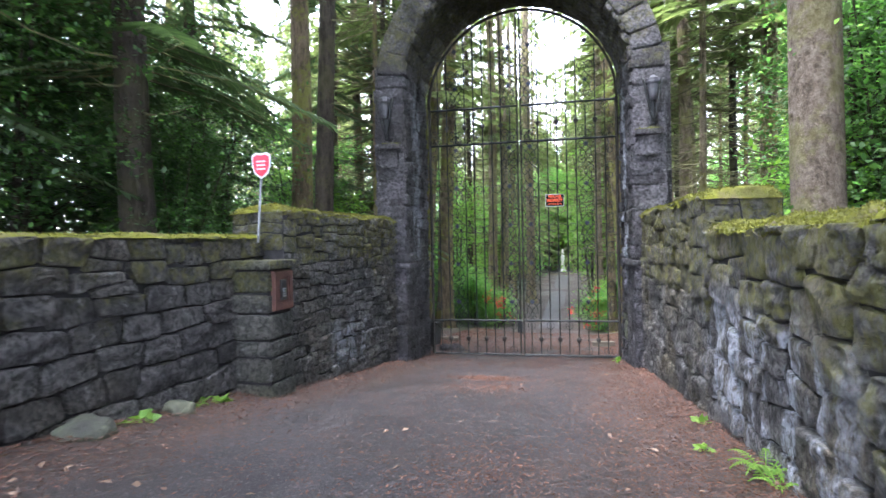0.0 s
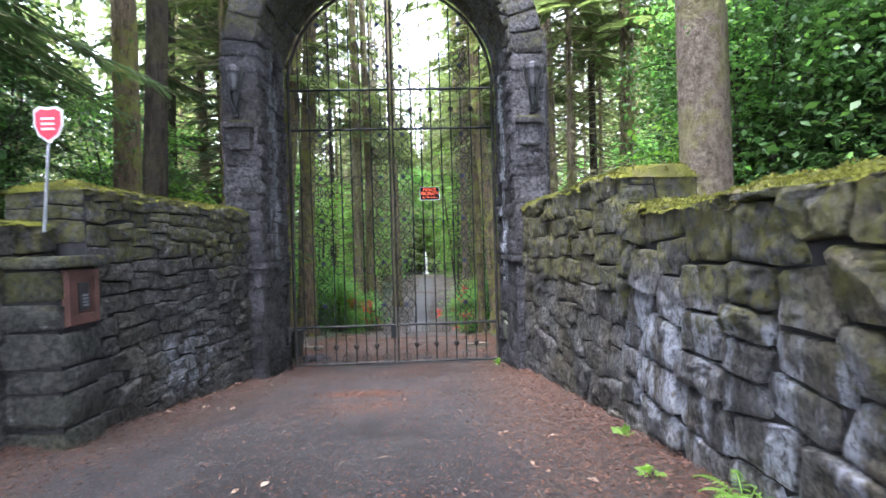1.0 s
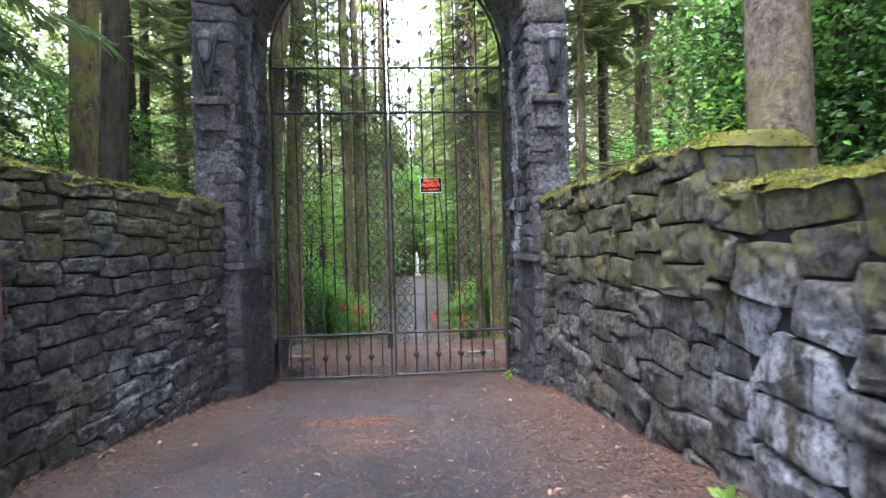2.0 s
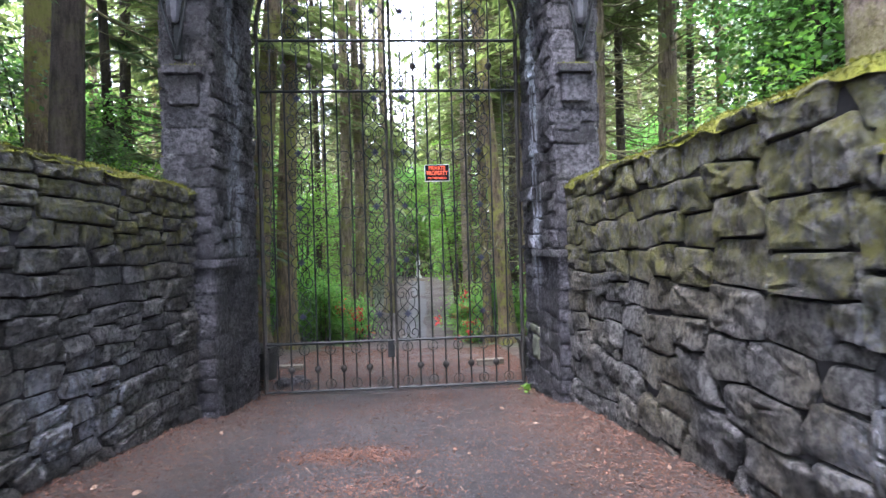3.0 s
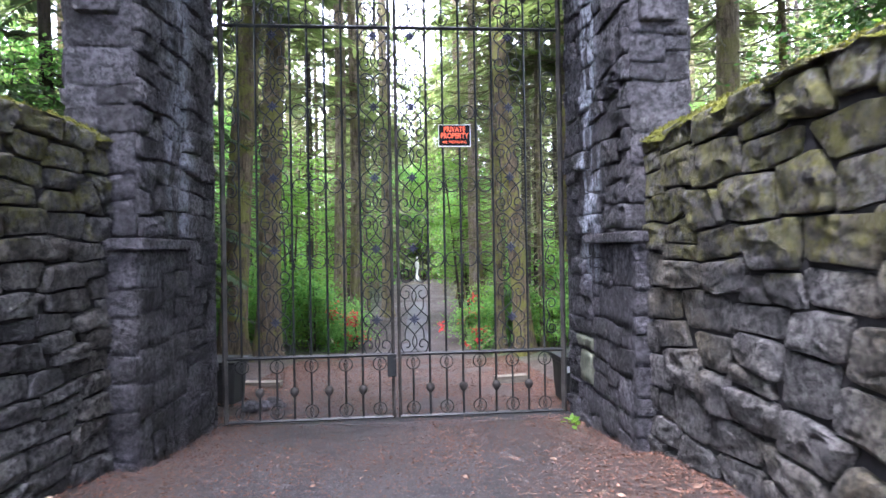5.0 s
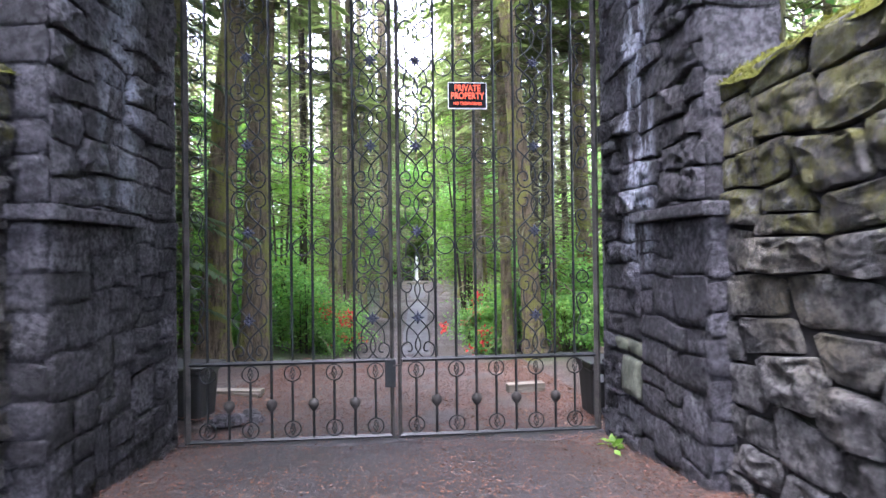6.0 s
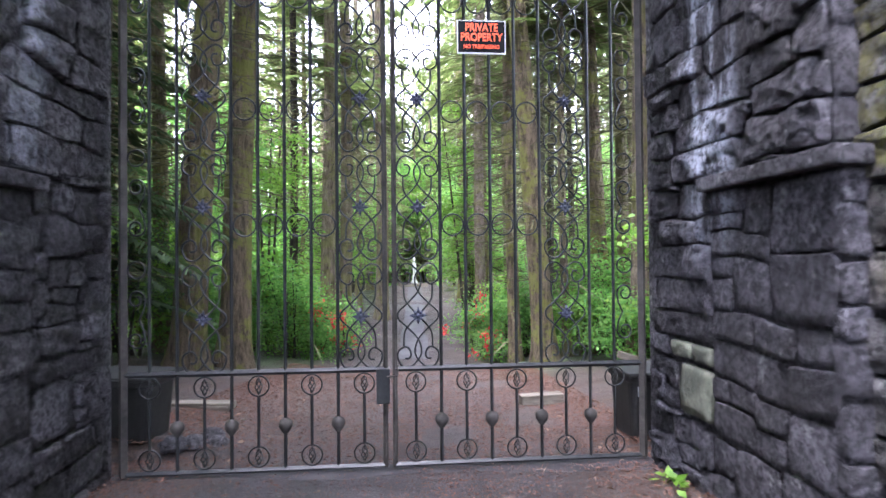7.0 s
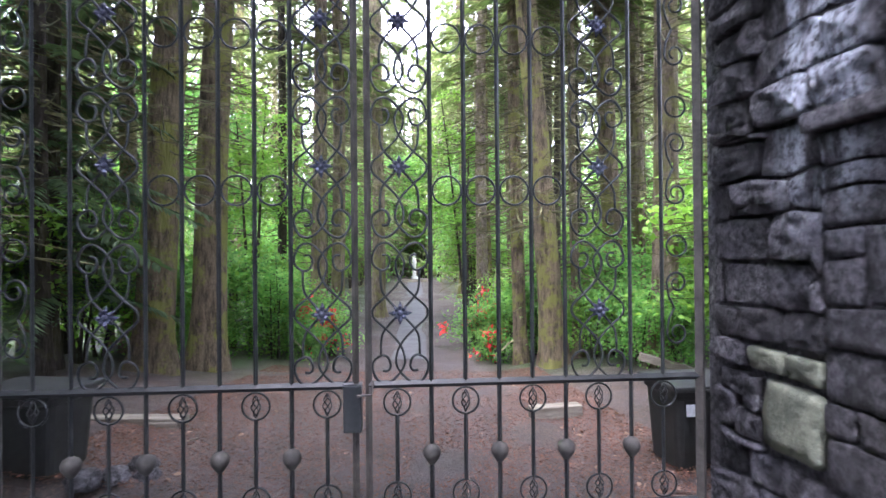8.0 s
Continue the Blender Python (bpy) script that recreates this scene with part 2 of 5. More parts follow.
LEAF = leaf_material("bright_leaf", (0.115, 0.28, 0.088), (0.28, 0.48, 0.15), 0.76)
LEAF_DEEP = leaf_material("deep_leaf", (0.035, 0.085, 0.024), (0.085, 0.165, 0.045), 0.42, 0.38)
LEAF_FRESH = leaf_material("fresh_leaf", (0.14, 0.28, 0.045), (0.26, 0.42, 0.08), 0.58)
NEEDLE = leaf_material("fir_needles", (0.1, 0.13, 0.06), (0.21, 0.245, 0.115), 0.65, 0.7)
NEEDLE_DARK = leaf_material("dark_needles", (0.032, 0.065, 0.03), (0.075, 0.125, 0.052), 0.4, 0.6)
# fir needles again, darker, with the shade of dense boughs in the colour
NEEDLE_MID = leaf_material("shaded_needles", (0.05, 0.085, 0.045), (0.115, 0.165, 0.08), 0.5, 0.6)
PETAL = leaf_material("red_petal", (0.55, 0.03, 0.03), (0.75, 0.08, 0.07), 0.3)
LITTER = leaf_material("fallen_needles", (0.06, 0.028, 0.018), (0.185, 0.085, 0.052), 0.1, 0.8)
SCRAP = leaf_material("dry_leaf", (0.12, 0.07, 0.045), (0.3, 0.21, 0.15), 0.1, 0.8)
TWIG_LEAF = leaf_material("mossy_twig", (0.1, 0.094, 0.055), (0.26, 0.25, 0.12), 0.2, 0.9)
MOSS_TUFT = leaf_material("moss_tuft", (0.065, 0.065, 0.015), (0.17, 0.165, 0.028), 0.4, 0.9)


# ---- mesh helpers ----
def part(name, bm, material, parent=None, label=""):
    """Links a bmesh as one mesh object, under a thing where one is given."""
    me = bpy.data.meshes.new(name)
    bm.to_mesh(me)
    bm.free()
    ob = new(name, me)
    me.materials.append(material)
    ob.parent = parent
    if label:
        ob["label"] = label
    return ob


def mesh_object(name, verts, faces, material, parent=None, smooth=True):
    me = bpy.data.meshes.new(name)
    me.from_pydata(verts, [], faces)
    me.materials.append(material)
    if smooth:
        me.shade_smooth()
    ob = new(name, me)
    ob.parent = parent
    return ob


def quads_object(name, corners, material, parent=None):
    """One mesh of loose four-cornered leaves; corners has the shape (n, 4, 3)."""
    corners = np.asarray(corners, dtype=np.float32)
    n = len(corners)
    me = bpy.data.meshes.new(name)
    me.vertices.add(4 * n)
    me.vertices.foreach_set("co", corners.reshape(-1))
    me.loops.add(4 * n)
    me.loops.foreach_set("vertex_index", np.arange(4 * n, dtype=np.int32))
    me.polygons.add(n)
    me.polygons.foreach_set("loop_start", np.arange(0, 4 * n, 4, dtype=np.int32))
    me.update(calc_edges=True)
    me.materials.append(material)
    ob = new(name, me)
    ob.parent = parent
    return ob


def thing(name, x, y, z, label, category, group="", kind=""):
    ob = new(name)
    ob.empty_display_size = 0.1
    ob.location = (x, y, z)
    return tagged(ob, label, category, group, kind)


class Geo:
    """Collects tubes, boxes and lathed forms for one mesh."""

    def __init__(self):
        self.v, self.f = [], []

    def tube(self, pts, radii, sides=6, closed=False, cap=True):
        pts = [Vector(p) for p in pts]
        n = len(pts)
        radii = radii if isinstance(radii, (list, tuple)) else [radii] * n
        base = len(self.v)
        ref = None
        for i, p in enumerate(pts):
            a, b = (pts[(i - 1) % n], pts[(i + 1) % n]) if closed else (pts[max(i - 1, 0)], pts[min(i + 1, n - 1)])
            d = (b - a).normalized()
            if ref is None:
                ref = d.orthogonal().normalized()
            ref = (ref - d * ref.dot(d)).normalized()
            side = d.cross(ref)
            for k in range(sides):
                w = 2 * math.pi * (k + 0.5) / sides
                self.v.append(p + (ref * math.cos(w) + side * math.sin(w)) * radii[i])
        for i in range(n if closed else n - 1):
            j = (i + 1) % n
            for k in range(sides):
                m = (k + 1) % sides
                self.f.append((base + i * sides + k, base + i * sides + m, base + j * sides + m, base + j * sides + k))
        if cap and not closed:
            self.f.append(tuple(base + k for k in reversed(range(sides))))
            self.f.append(tuple(base + (n - 1) * sides + k for k in range(sides)))
        return self

    def box(self, lo, hi):
        b = len(self.v)
        self.v += [Vector((x, y, z)) for x in (lo[0], hi[0]) for y in (lo[1], hi[1]) for z in (lo[2], hi[2])]
        self.f += [tuple(b + i for i in q) for q in ((0, 1, 3, 2), (4, 6, 7, 5), (0, 4, 5, 1), (2, 3, 7, 6), (0, 2, 6, 4), (1, 5, 7, 3))]
        return self

    def lathe(self, centre, profile, sides=12):
        b = len(self.v)
        c = Vector(centre)
        for r, z in profile:
            for k in range(sides):
                w = 2 * math.pi * k / sides
                self.v.append(c + Vector((r * math.cos(w), r * math.sin(w), z)))
        for i in range(len(profile) - 1):
            for k in range(sides):
                m = (k + 1) % sides
                self.f.append((b + i * sides + k, b + i * sides + m, b + (i + 1) * sides + m, b + (i + 1) * sides + k))
        self.f.append(tuple(b + k for k in reversed(range(sides))))
        self.f.append(tuple(b + (len(profile) - 1) * sides + k for k in range(sides)))
        return self

    def make(self, name, material, parent=None, smooth=False, bevel=0.0, label=""):
        if bevel:
            bm = bmesh.new()
            vs = [bm.verts.new(v) for v in self.v]
            for f in self.f:
                bm.faces.new([vs[i] for i in f])
            bmesh.ops.bevel(bm, geom=bm.edges[:], offset=bevel, segments=2, affect="EDGES", profile=0.6)
            return part(name, bm, material, parent, label)
        ob = mesh_object(name, self.v, self.f, material, parent, smooth)
        if label:
            ob["label"] = label
        return ob


def curve_through(points, step=4):
    """A smooth line through the points (Catmull-Rom)."""
    p = [Vector(q) for q in points]
    p = [2 * p[0] - p[1], *p, 2 * p[-1] - p[-2]]
    out = []
    for i in range(1, len(p) - 2):
        for k in range(step):
            t = k / step
            a, b, c, d = p[i - 1], p[i], p[i + 1], p[i + 2]
            out.append(0.5 * (2 * b + (c - a) * t + (2 * a - 5 * b + 4 * c - d) * t * t + (3 * b - a - 3 * c + d) * t ** 3))
    return out + [p[-2]]


nr = np.random.default_rng(11)


def leaf_quads(p, size, width, droop=0.2, spread=1.0, r=nr):
    """Diamond leaves, folded a little, one at each place of p."""
    n = len(p)
    a = r.uniform(0, 2 * np.pi, n)
    tilt = r.normal(-droop, 0.45 * spread, n)
    d = np.stack([np.cos(a) * np.cos(tilt), np.sin(a) * np.cos(tilt), np.sin(tilt)], 1)
    up = np.stack([r.normal(0, 0.5, n), r.normal(0, 0.5, n), np.ones(n)], 1)
    s = np.cross(d, up)
    s /= np.linalg.norm(s, axis=1, keepdims=True)
    nrm = np.cross(s, d)
    L = (size * r.uniform(0.6, 1.3, n))[:, None]
    mid = p + d * L * 0.5 + nrm * L * 0.1
    return np.stack([p, mid + s * L * width, p + d * L, mid - s * L * width], 1)


# ---- ground ----
def ground_z(x, y):
    if y > 9.2:
        z = -0.1 * (min(y, 16.0) - 9.2) + 0.01 * (max(16.0, min(y, 41.0)) - 16.0)
        if y > 41:
            z -= 0.03 * min(y - 41, 20)
    elif y > 2:
        z = 0.128 * (9.2 - y)
    else:
        z = 0.922 + 0.1 * (2 - max(y, -8))
    bank = 0.0
    if abs(x) > 2.2 and y < 9.6:
        bank = min(1.0, (abs(x) - 2.2) / 2.0) * 0.5
    elif y >= 9.6:
        bank = max(0.0, min(1.0, (abs(x - 0.3) - 1.2) / 3.0)) * 0.35
    return z + bank


def build_ground():
    xs = sorted({*np.round(np.arange(-4.0, 4.01, 0.25), 3), *np.arange(-30.0, 30.1, 2.0), -900, -300, -120, -60, 60, 120, 300, 900})
    ys = sorted({*np.round(np.arange(-3.0, 18.01, 0.25), 3), *np.arange(-20.0, 70.1, 2.0), -900, -300, -100, -50, 100, 160, 300, 900})
    verts = []
    for y in ys:
        for x in xs:
            z = ground_z(x, y)
            rough = 0.012 if abs(x) < 2 and y < 9.6 else 0.05
            edge = 0.09 * max(0.0, abs(x) - 1.45) if abs(x) < 2.2 and y < 7.6 else 0.0
            verts.append((x, y, z + edge + rough * noise.noise(Vector((x * 1.3, y * 1.3, 0)))))
    w = len(xs)
    faces = [(j * w + i, j * w + i + 1, (j + 1) * w + i + 1, (j + 1) * w + i) for j in range(len(ys) - 1) for i in range(w - 1)]
    ob = mesh_object("ground", verts, faces, GROUND)
    return tagged(ob, "worn asphalt drive with needle litter and forest soil", "ground", kind="structure")


build_ground()


def build_path():
    verts, faces = [], []
    n = 24
    for i in range(n + 1):
        y = 16.4 + i * (41 - 16.4) / n
        mid = -0.02 - 0.42 * (i / n) ** 1.4
        half = 0.32 + 0.08 * i / n
        for s in (-1, -0.4, 0.4, 1):
            verts.append((mid + s * half + 0.05 * noise.noise(Vector((s, y, 3))), y, ground_z(mid, y) + 0.035 - 0.03 * abs(s)))
    for i in range(n):
        faces += [(i * 4 + k, i * 4 + k + 1, i * 4 + k + 5, i * 4 + k + 4) for k in range(3)]
    tagged(mesh_object("footpath", verts, faces, PATHWAY), "narrow grey asphalt path leading into the wood", "path", kind="structure")


build_path()

# ---- masonry ----
rng = random.Random(7)


def split(s0, s1, z0, z1, w, h, out):
    """Cuts a field of wall into stones of uneven size."""
    a, b = (s1 - s0) / w, (z1 - z0) / h
    lim = rng.uniform(0.75, 1.25)
    if a <= lim and b <= lim:
        out.append((s0, s1, z0, z1))
    elif a * rng.uniform(0.8, 1.2) > b:
        c = s0 + (s1 - s0) * rng.uniform(0.36, 0.64)
        split(s0, c, z0, z1, w, h, out)
        split(c, s1, z0, z1, w, h, out)
    else:
        c = z0 + (z1 - z0) * rng.uniform(0.36, 0.64)
        split(s0, s1, z0, c, w, h, out)
        split(s0, s1, c, z1, w, h, out)


def stone(rect, field, place, proud, gap, warp, material, parent, name="stone"):
    s0, s1, z0, z1 = rect
    f0, f1, g0, g1 = field
    marks = [(0.07, 0), (0.35, 0), (0.65, 0), (0.93, 0), (1, 0.1), (1, 0.5), (1, 0.9),
             (0.93, 1), (0.65, 1), (0.35, 1), (0.07, 1), (0, 0.9), (0, 0.5), (0, 0.1)]
    ms, mz = (s0 + s1) / 2, (z0 + z1) / 2
    hs, hz = (s1 - s0) / 2 - gap, (z1 - z0) / 2 - gap
    seed = rng.uniform(0, 50)

    def bent(s, z):
        keep = min(1.0, min(s - f0, f1 - s, z - g0, g1 - z) / 0.2)
        keep = max(0.0, keep) * warp
        q = Vector((s * 1.8, z * 1.8, 11.3))
        v = Vector((s * 4.7, z * 4.7, 4.1))
        return s + keep * (noise.noise(q) + 0.3 * noise.noise(v)), z + keep * (noise.noise(q + Vector((7.7, 3.1, 0))) + 0.3 * noise.noise(v + Vector((3.3, 9.1, 0))))

    d = proud * rng.uniform(0.55, 1.35)
    nick = [[rng.uniform(0.0, 0.05) * 2 * min(hs, hz) for _ in range(2)] for _ in range(4)]
    tilt_s, tilt_z = rng.uniform(-0.3, 0.3), rng.uniform(-0.3, 0.3)
    verts, faces = [], []
    n = len(marks)
    for size, depth in ((1.0, -0.035), (1.0, 0.5), (0.95, 0.9), (0.6, 1.0)):
        for i, (u, v) in enumerate(marks):
            a, b = 2 * u - 1, 2 * v - 1
            q = Vector((a * 2 + seed, b * 2, depth))
            chip = 1.0 + 0.07 * noise.noise(q * 1.7)
            us, uz = 0.0, 0.0
            for (ca, cb), (ns, nz) in zip(((-1, -1), (1, -1), (1, 1), (-1, 1)), nick):
                share = max(0.0, 1 + ca * a) * max(0.0, 1 + cb * b) / 4
                us, uz = us - ca * ns * share, uz - cb * nz * share
            s, z = bent(ms + a * hs * size * chip + us * size, mz + b * hz * size * chip + uz * size)
            dd = depth if depth < 0 else d * depth * (1 + 0.45 * noise.noise(q * 1.3) + tilt_s * a * size + tilt_z * b * size)
            verts.append(place(s, z, dd))
    s, z = bent(ms, mz)
    verts.append(place(s, z, d * (1 + 0.3 * noise.noise(Vector((seed, 1, 2))))))
    for r in range(3):
        for i in range(n):
            j = (i + 1) % n
            faces.append((r * n + i, r * n + j, (r + 1) * n + j, (r + 1) * n + i))
    faces += [(3 * n + i, 3 * n + (i + 1) % n, 4 * n) for i in range(n)]
    p, px, pz, pd = (Vector(place(*q)) for q in ((ms, mz, 0), (ms + 0.02, mz, 0), (ms, mz + 0.02, 0), (ms, mz, 0.02)))
    if (px - p).cross(pz - p).dot(pd - p) < 0:
        faces = [tuple(reversed(f)) for f in faces]
    return mesh_object(name, verts, faces, material, parent)


def stones(field, place, size, proud, material, parent, gap=0.003, warp=0.055):
    out = []
    split(*field, *size, out)
    for r in out:
        stone(r, field, place, proud, gap, warp, material, parent)


def cut(poly, mid, way):
    """The part of a polygon that lies behind the line through mid across way."""
    out = []
    for (a, b), (c, d) in zip(poly, poly[1:] + poly[:1]):
        e = (a - mid[0]) * way[0] + (b - mid[1]) * way[1]
        f = (c - mid[0]) * way[0] + (d - mid[1]) * way[1]
        if e <= 0:
            out.append((a, b))
        if e * f < 0:
            u = e / (e - f)
            out.append((a + (c - a) * u, b + (d - b) * u))
    return out


def carve(field, w, h, loose):
    """Cells of a wall field: rough courses of stones that shoulder one another, some of them double."""
    s0, s1, z0, z1 = field
    k = h / w
    seeds = []
    rows = max(2, round((z1 - z0) / (0.86 * h)))
    for j in range(-1, rows + 1):
        z = z0 + (z1 - z0) * (j + 0.5) / rows
        s = s0 - w * rng.uniform(0.3, 1.3)
        while s < s1 + w:
            seeds.append((k * s, z + loose * h * rng.uniform(-0.5, 0.5)))
            if rng.random() < 0.08:
                seeds.append((k * s + 0.1 * h * rng.uniform(-1, 1), z + 0.5 * h))
            s += w * rng.uniform(0.62, 1.35)
    out = []
    for p in seeds:
        poly = [(k * s0, z0), (k * s1, z0), (k * s1, z1), (k * s0, z1)]
        near = sorted(seeds, key=lambda q: (q[0] - p[0]) ** 2 + (q[1] - p[1]) ** 2)[1:15]
        for q in near:
            dx, dz = q[0] - p[0], q[1] - p[1]
            way = (dx, 0.4 * dz) if abs(dx) > abs(dz) else (0.35 * dx, dz)
            poly = cut(poly, ((p[0] + q[0]) / 2, (p[1] + q[1]) / 2), way)
            if len(poly) < 3:
                break
        if len(poly) >= 3:
            out.append([(u / k, v) for u, v in poly])
    return out


def rubble(field, place, size, proud, material, parent, gap=0.009, loose=0.5):
    """Rock-faced rubble stones that fit one another, each a piece of its own."""
    for poly in carve(field, *size, loose):
        rubble_stone(poly, place, proud, gap, material, parent)


def rubble_stone(poly, place, proud, gap, material, parent):
    poly = [q for q, t in zip(poly, poly[1:] + poly[:1]) if math.hypot(t[0] - q[0], t[1] - q[1]) > 0.025]
    if len(poly) < 3:
        return
    ms, mz = sum(q[0] for q in poly) / len(poly), sum(q[1] for q in poly) / len(poly)
    line = []
    for q, t in zip(poly, poly[1:] + poly[:1]):
        line += [(q[0] + (t[0] - q[0]) * u, q[1] + (t[1] - q[1]) * u) for u in (0.1, 0.5, 0.9)]
    line = [(ms + (a - ms) * k, mz + (c - mz) * k) for a, c in line for k in (max(0.5, 1 - gap / max(0.02, math.hypot(a - ms, c - mz))),)]
    d = proud * rng.uniform(0.5, 1.4)
    seed, tilt = rng.uniform(0, 50), (rng.uniform(-0.8, 0.8), rng.uniform(-0.8, 0.8))
    n = len(line)
    verts, faces = [], []
    for size, depth in ((1.0, -0.035), (1.0, 0.55), (0.95, 0.92), (0.75, 1.0), (0.4, 1.03)):
        for a, c in line:
            e, f = (a - ms) * size, (c - mz) * size
            q = Vector((e * 7 + seed, f * 7, depth))
            chip = 1 + (0.05 * noise.noise(q * 2.3) if size < 1 else 0)
            out = depth if depth < 0 else d * depth * max(0.3, 1 + 0.55 * noise.noise(q) + 0.4 * noise.noise(q * 2.7) + tilt[0] * e + tilt[1] * f)
            verts.append(place(ms + e * chip, mz + f * chip, out))
    verts.append(place(ms, mz, d * (1.05 + 0.3 * noise.noise(Vector((seed, 1, 2))))))
    for r in range(4):
        faces += [(r * n + i, r * n + (i + 1) % n, (r + 1) * n + (i + 1) % n, (r + 1) * n + i) for i in range(n)]
    faces += [(4 * n + i, 4 * n + (i + 1) % n, 5 * n) for i in range(n)]
    o, px, pz, pd = (Vector(place(*q)) for q in ((ms, mz, 0), (ms + 0.02, mz, 0), (ms, mz + 0.02, 0), (ms, mz, 0.02)))
    if (px - o).cross(pz - o).dot(pd - o) < 0:
        faces = [tuple(reversed(f)) for f in faces]
    mesh_object("stone", verts, faces, material, parent, smooth=False)


def moss_cap(name, a, b, width, top, parent, thick=0.06, hang=0.04, along_y=True, tufts=2600, skew=0.0):
    """A lumpy cushion of moss along the top of a wall, from a to b, with short tufts standing on it."""
    n = max(4, int(abs(b - a) / 0.045))
    lo, hi = width
    m = 17

    def surface(at, u):
        q = Vector((at * 2.2, u * 2.0, top))
        e = abs(2 * u - 1)
        lump = 0.55 + 0.7 * noise.noise(q) + 0.45 * noise.noise(q * 3.7) + 0.3 * noise.noise(q * 9)
        bulge = 0.022 * noise.noise(q * 4.3) + 0.012
        w = lo + (hi - lo) * u + math.copysign(bulge * e, u - 0.5) - skew * (at - a)
        ragged = hang * (0.35 + 1.3 * abs(noise.noise(Vector((at * 4.5, top, u * 0.4)))))
        end = max(0.0, 1 - min(abs(at - a), abs(b - at)) / 0.07)
        z = top + thick * max(0.25, lump) * (1 - e ** 4) * (1 - 0.8 * end ** 2) - ragged * max(0.0, e - 0.8, 0.2 * end ** 3) * 5
        return (w, at, z) if along_y else (at, w, z)

    verts, faces = [], []
    for i in range(n + 1):
        at = a + (b - a) * i / n
        for j in range(m):
            u = j / (m - 1)
            u = 0.5 + 0.5 * math.copysign(abs(2 * u - 1) ** 0.6, u - 0.5)
            verts.append(surface(at, u))
    for i in range(n):
        faces += [(i * m + j, i * m + j + 1, (i + 1) * m + j + 1, (i + 1) * m + j) for j in range(m - 1)]
    ob = mesh_object(name, verts, faces, MOSS, parent)
    ob["label"] = "yellow-green cushion moss"
    if tufts:
        r = np.random.default_rng(int(abs(a * 10 + top * 100)))
        near = max(a, -1.0) if along_y else a
        pts = np.array([surface(r.uniform(near, b), 0.5 + 0.5 * math.copysign(r.uniform() ** 0.5, r.uniform() - 0.5)) for _ in range(tufts)])
        tagged(quads_object("moss_tufts", leaf_quads(pts - (0, 0, 0.004), 0.02, 0.25, -0.7, 1.4, r), MOSS_TUFT, parent), kind="stuff")
    return ob


def wall(name, label, core):
    top = thing(name, 0, 0, 0, label, "wall", kind="structure")
    Geo().box(*core).make("core", MORTAR, top)
    return top


LX, RX = -1.77, 1.98
SPLAY = 0.03  # the eastern wall runs slightly inwards towards the arch
wall_left = wall("wall_west", "mossy grey rubble stone wall beside the arch", ((-2.33, 4.4, -0.4), (LX, 7.7, 2.36)))
wall_left_low = wall("wall_west_low", "low weathered rubble stone wall along the drive", ((-2.5, -6.0, 0.2), (-2.03, 4.4, 2.1)))
wall_right = wall("wall_east", "moss-topped rubble stone wall joining the arch", ((RX, 4.18, -0.4), (2.48, 7.84, 2.33)))
for o in wall_right.children:
    for v in o.data.vertices:
        v.co.x -= SPLAY * (v.co.y - 4.18)
wall_right_low = wall("wall_east_low", "low rubble wall thick with moss and lime stains", ((RX, -6.0, 0.2), (2.5, 4.18, 2.04)))
moss_cap("moss", 4.36, 7.6, (-2.33, LX + 0.035), 2.4, wall_left, 0.065, 0.06, tufts=8000)
moss_cap("moss", -6, 4.44, (-2.5, -1.985), 2.135, wall_left_low, 0.035, 0.02)
moss_cap("moss", 4.13, 7.76, (RX - 0.035, 2.48), 2.38, wall_right, 0.065, 0.06, tufts=9000, skew=SPLAY)
moss_cap("moss", -6, 4.16, (RX - 0.035, 2.5), 2.1, wall_right_low, 0.065, 0.06, tufts=14000)

arch = thing("stone_arch", 0, 8.5, 0, "tall dark basalt gateway arch streaked with lime", "arch", kind="structure")
arch_inv = Matrix.Translation((0, -8.5, 0))
SPRING, R_IN, R_OUT, FRONT, BACK = 4.42, 1.67, 2.11, 7.7, 9.24


def build_arch_core():
    for s in (-1, 1):
        lo, hi = sorted((s * (R_IN + 0.02), s * R_OUT))
        o = Geo().box((lo, FRONT, -0.5), (hi, BACK, SPRING)).make("pier_core", PIER_FRONT, arch)
        o.matrix_parent_inverse = arch_inv
        lo, hi = sorted((s * (R_IN + 0.002), s * (R_OUT - 0.02)))
        o = Geo().box((lo, FRONT - 0.05, -0.5), (hi, 8.48, 1.66)).make("plinth_core", PIER_FRONT, arch)
        o.matrix_parent_inverse = arch_inv
        lo, hi = sorted((s * R_OUT, s * (R_OUT + 0.16)))
        o = Geo().box((lo, FRONT + 0.45, -0.5), (hi, BACK - 0.1, SPRING + 0.5)).make("buttress", PIER_FRONT, arch)
        o.matrix_parent_inverse = arch_inv
    verts, faces = [], []
    n = 40
    for i in range(n + 1):
        w = math.pi * i / n
        for r, y in ((R_IN + 0.02, FRONT), (R_OUT, FRONT), (R_OUT, BACK), (R_IN + 0.02, BACK)):
            verts.append((r * math.cos(w), y, SPRING + r * math.sin(w)))
    for i in range(n):
        for k in range(4):
            faces.append((i * 4 + k, i * 4 + (k + 1) % 4, i * 4 + 4 + (k + 1) % 4, i * 4 + 4 + k))
    o = mesh_object("vault_core", verts, [tuple(reversed(f)) for f in faces], PIER_FRONT, arch, smooth=False)
    o.matrix_parent_inverse = arch_inv


build_arch_core()


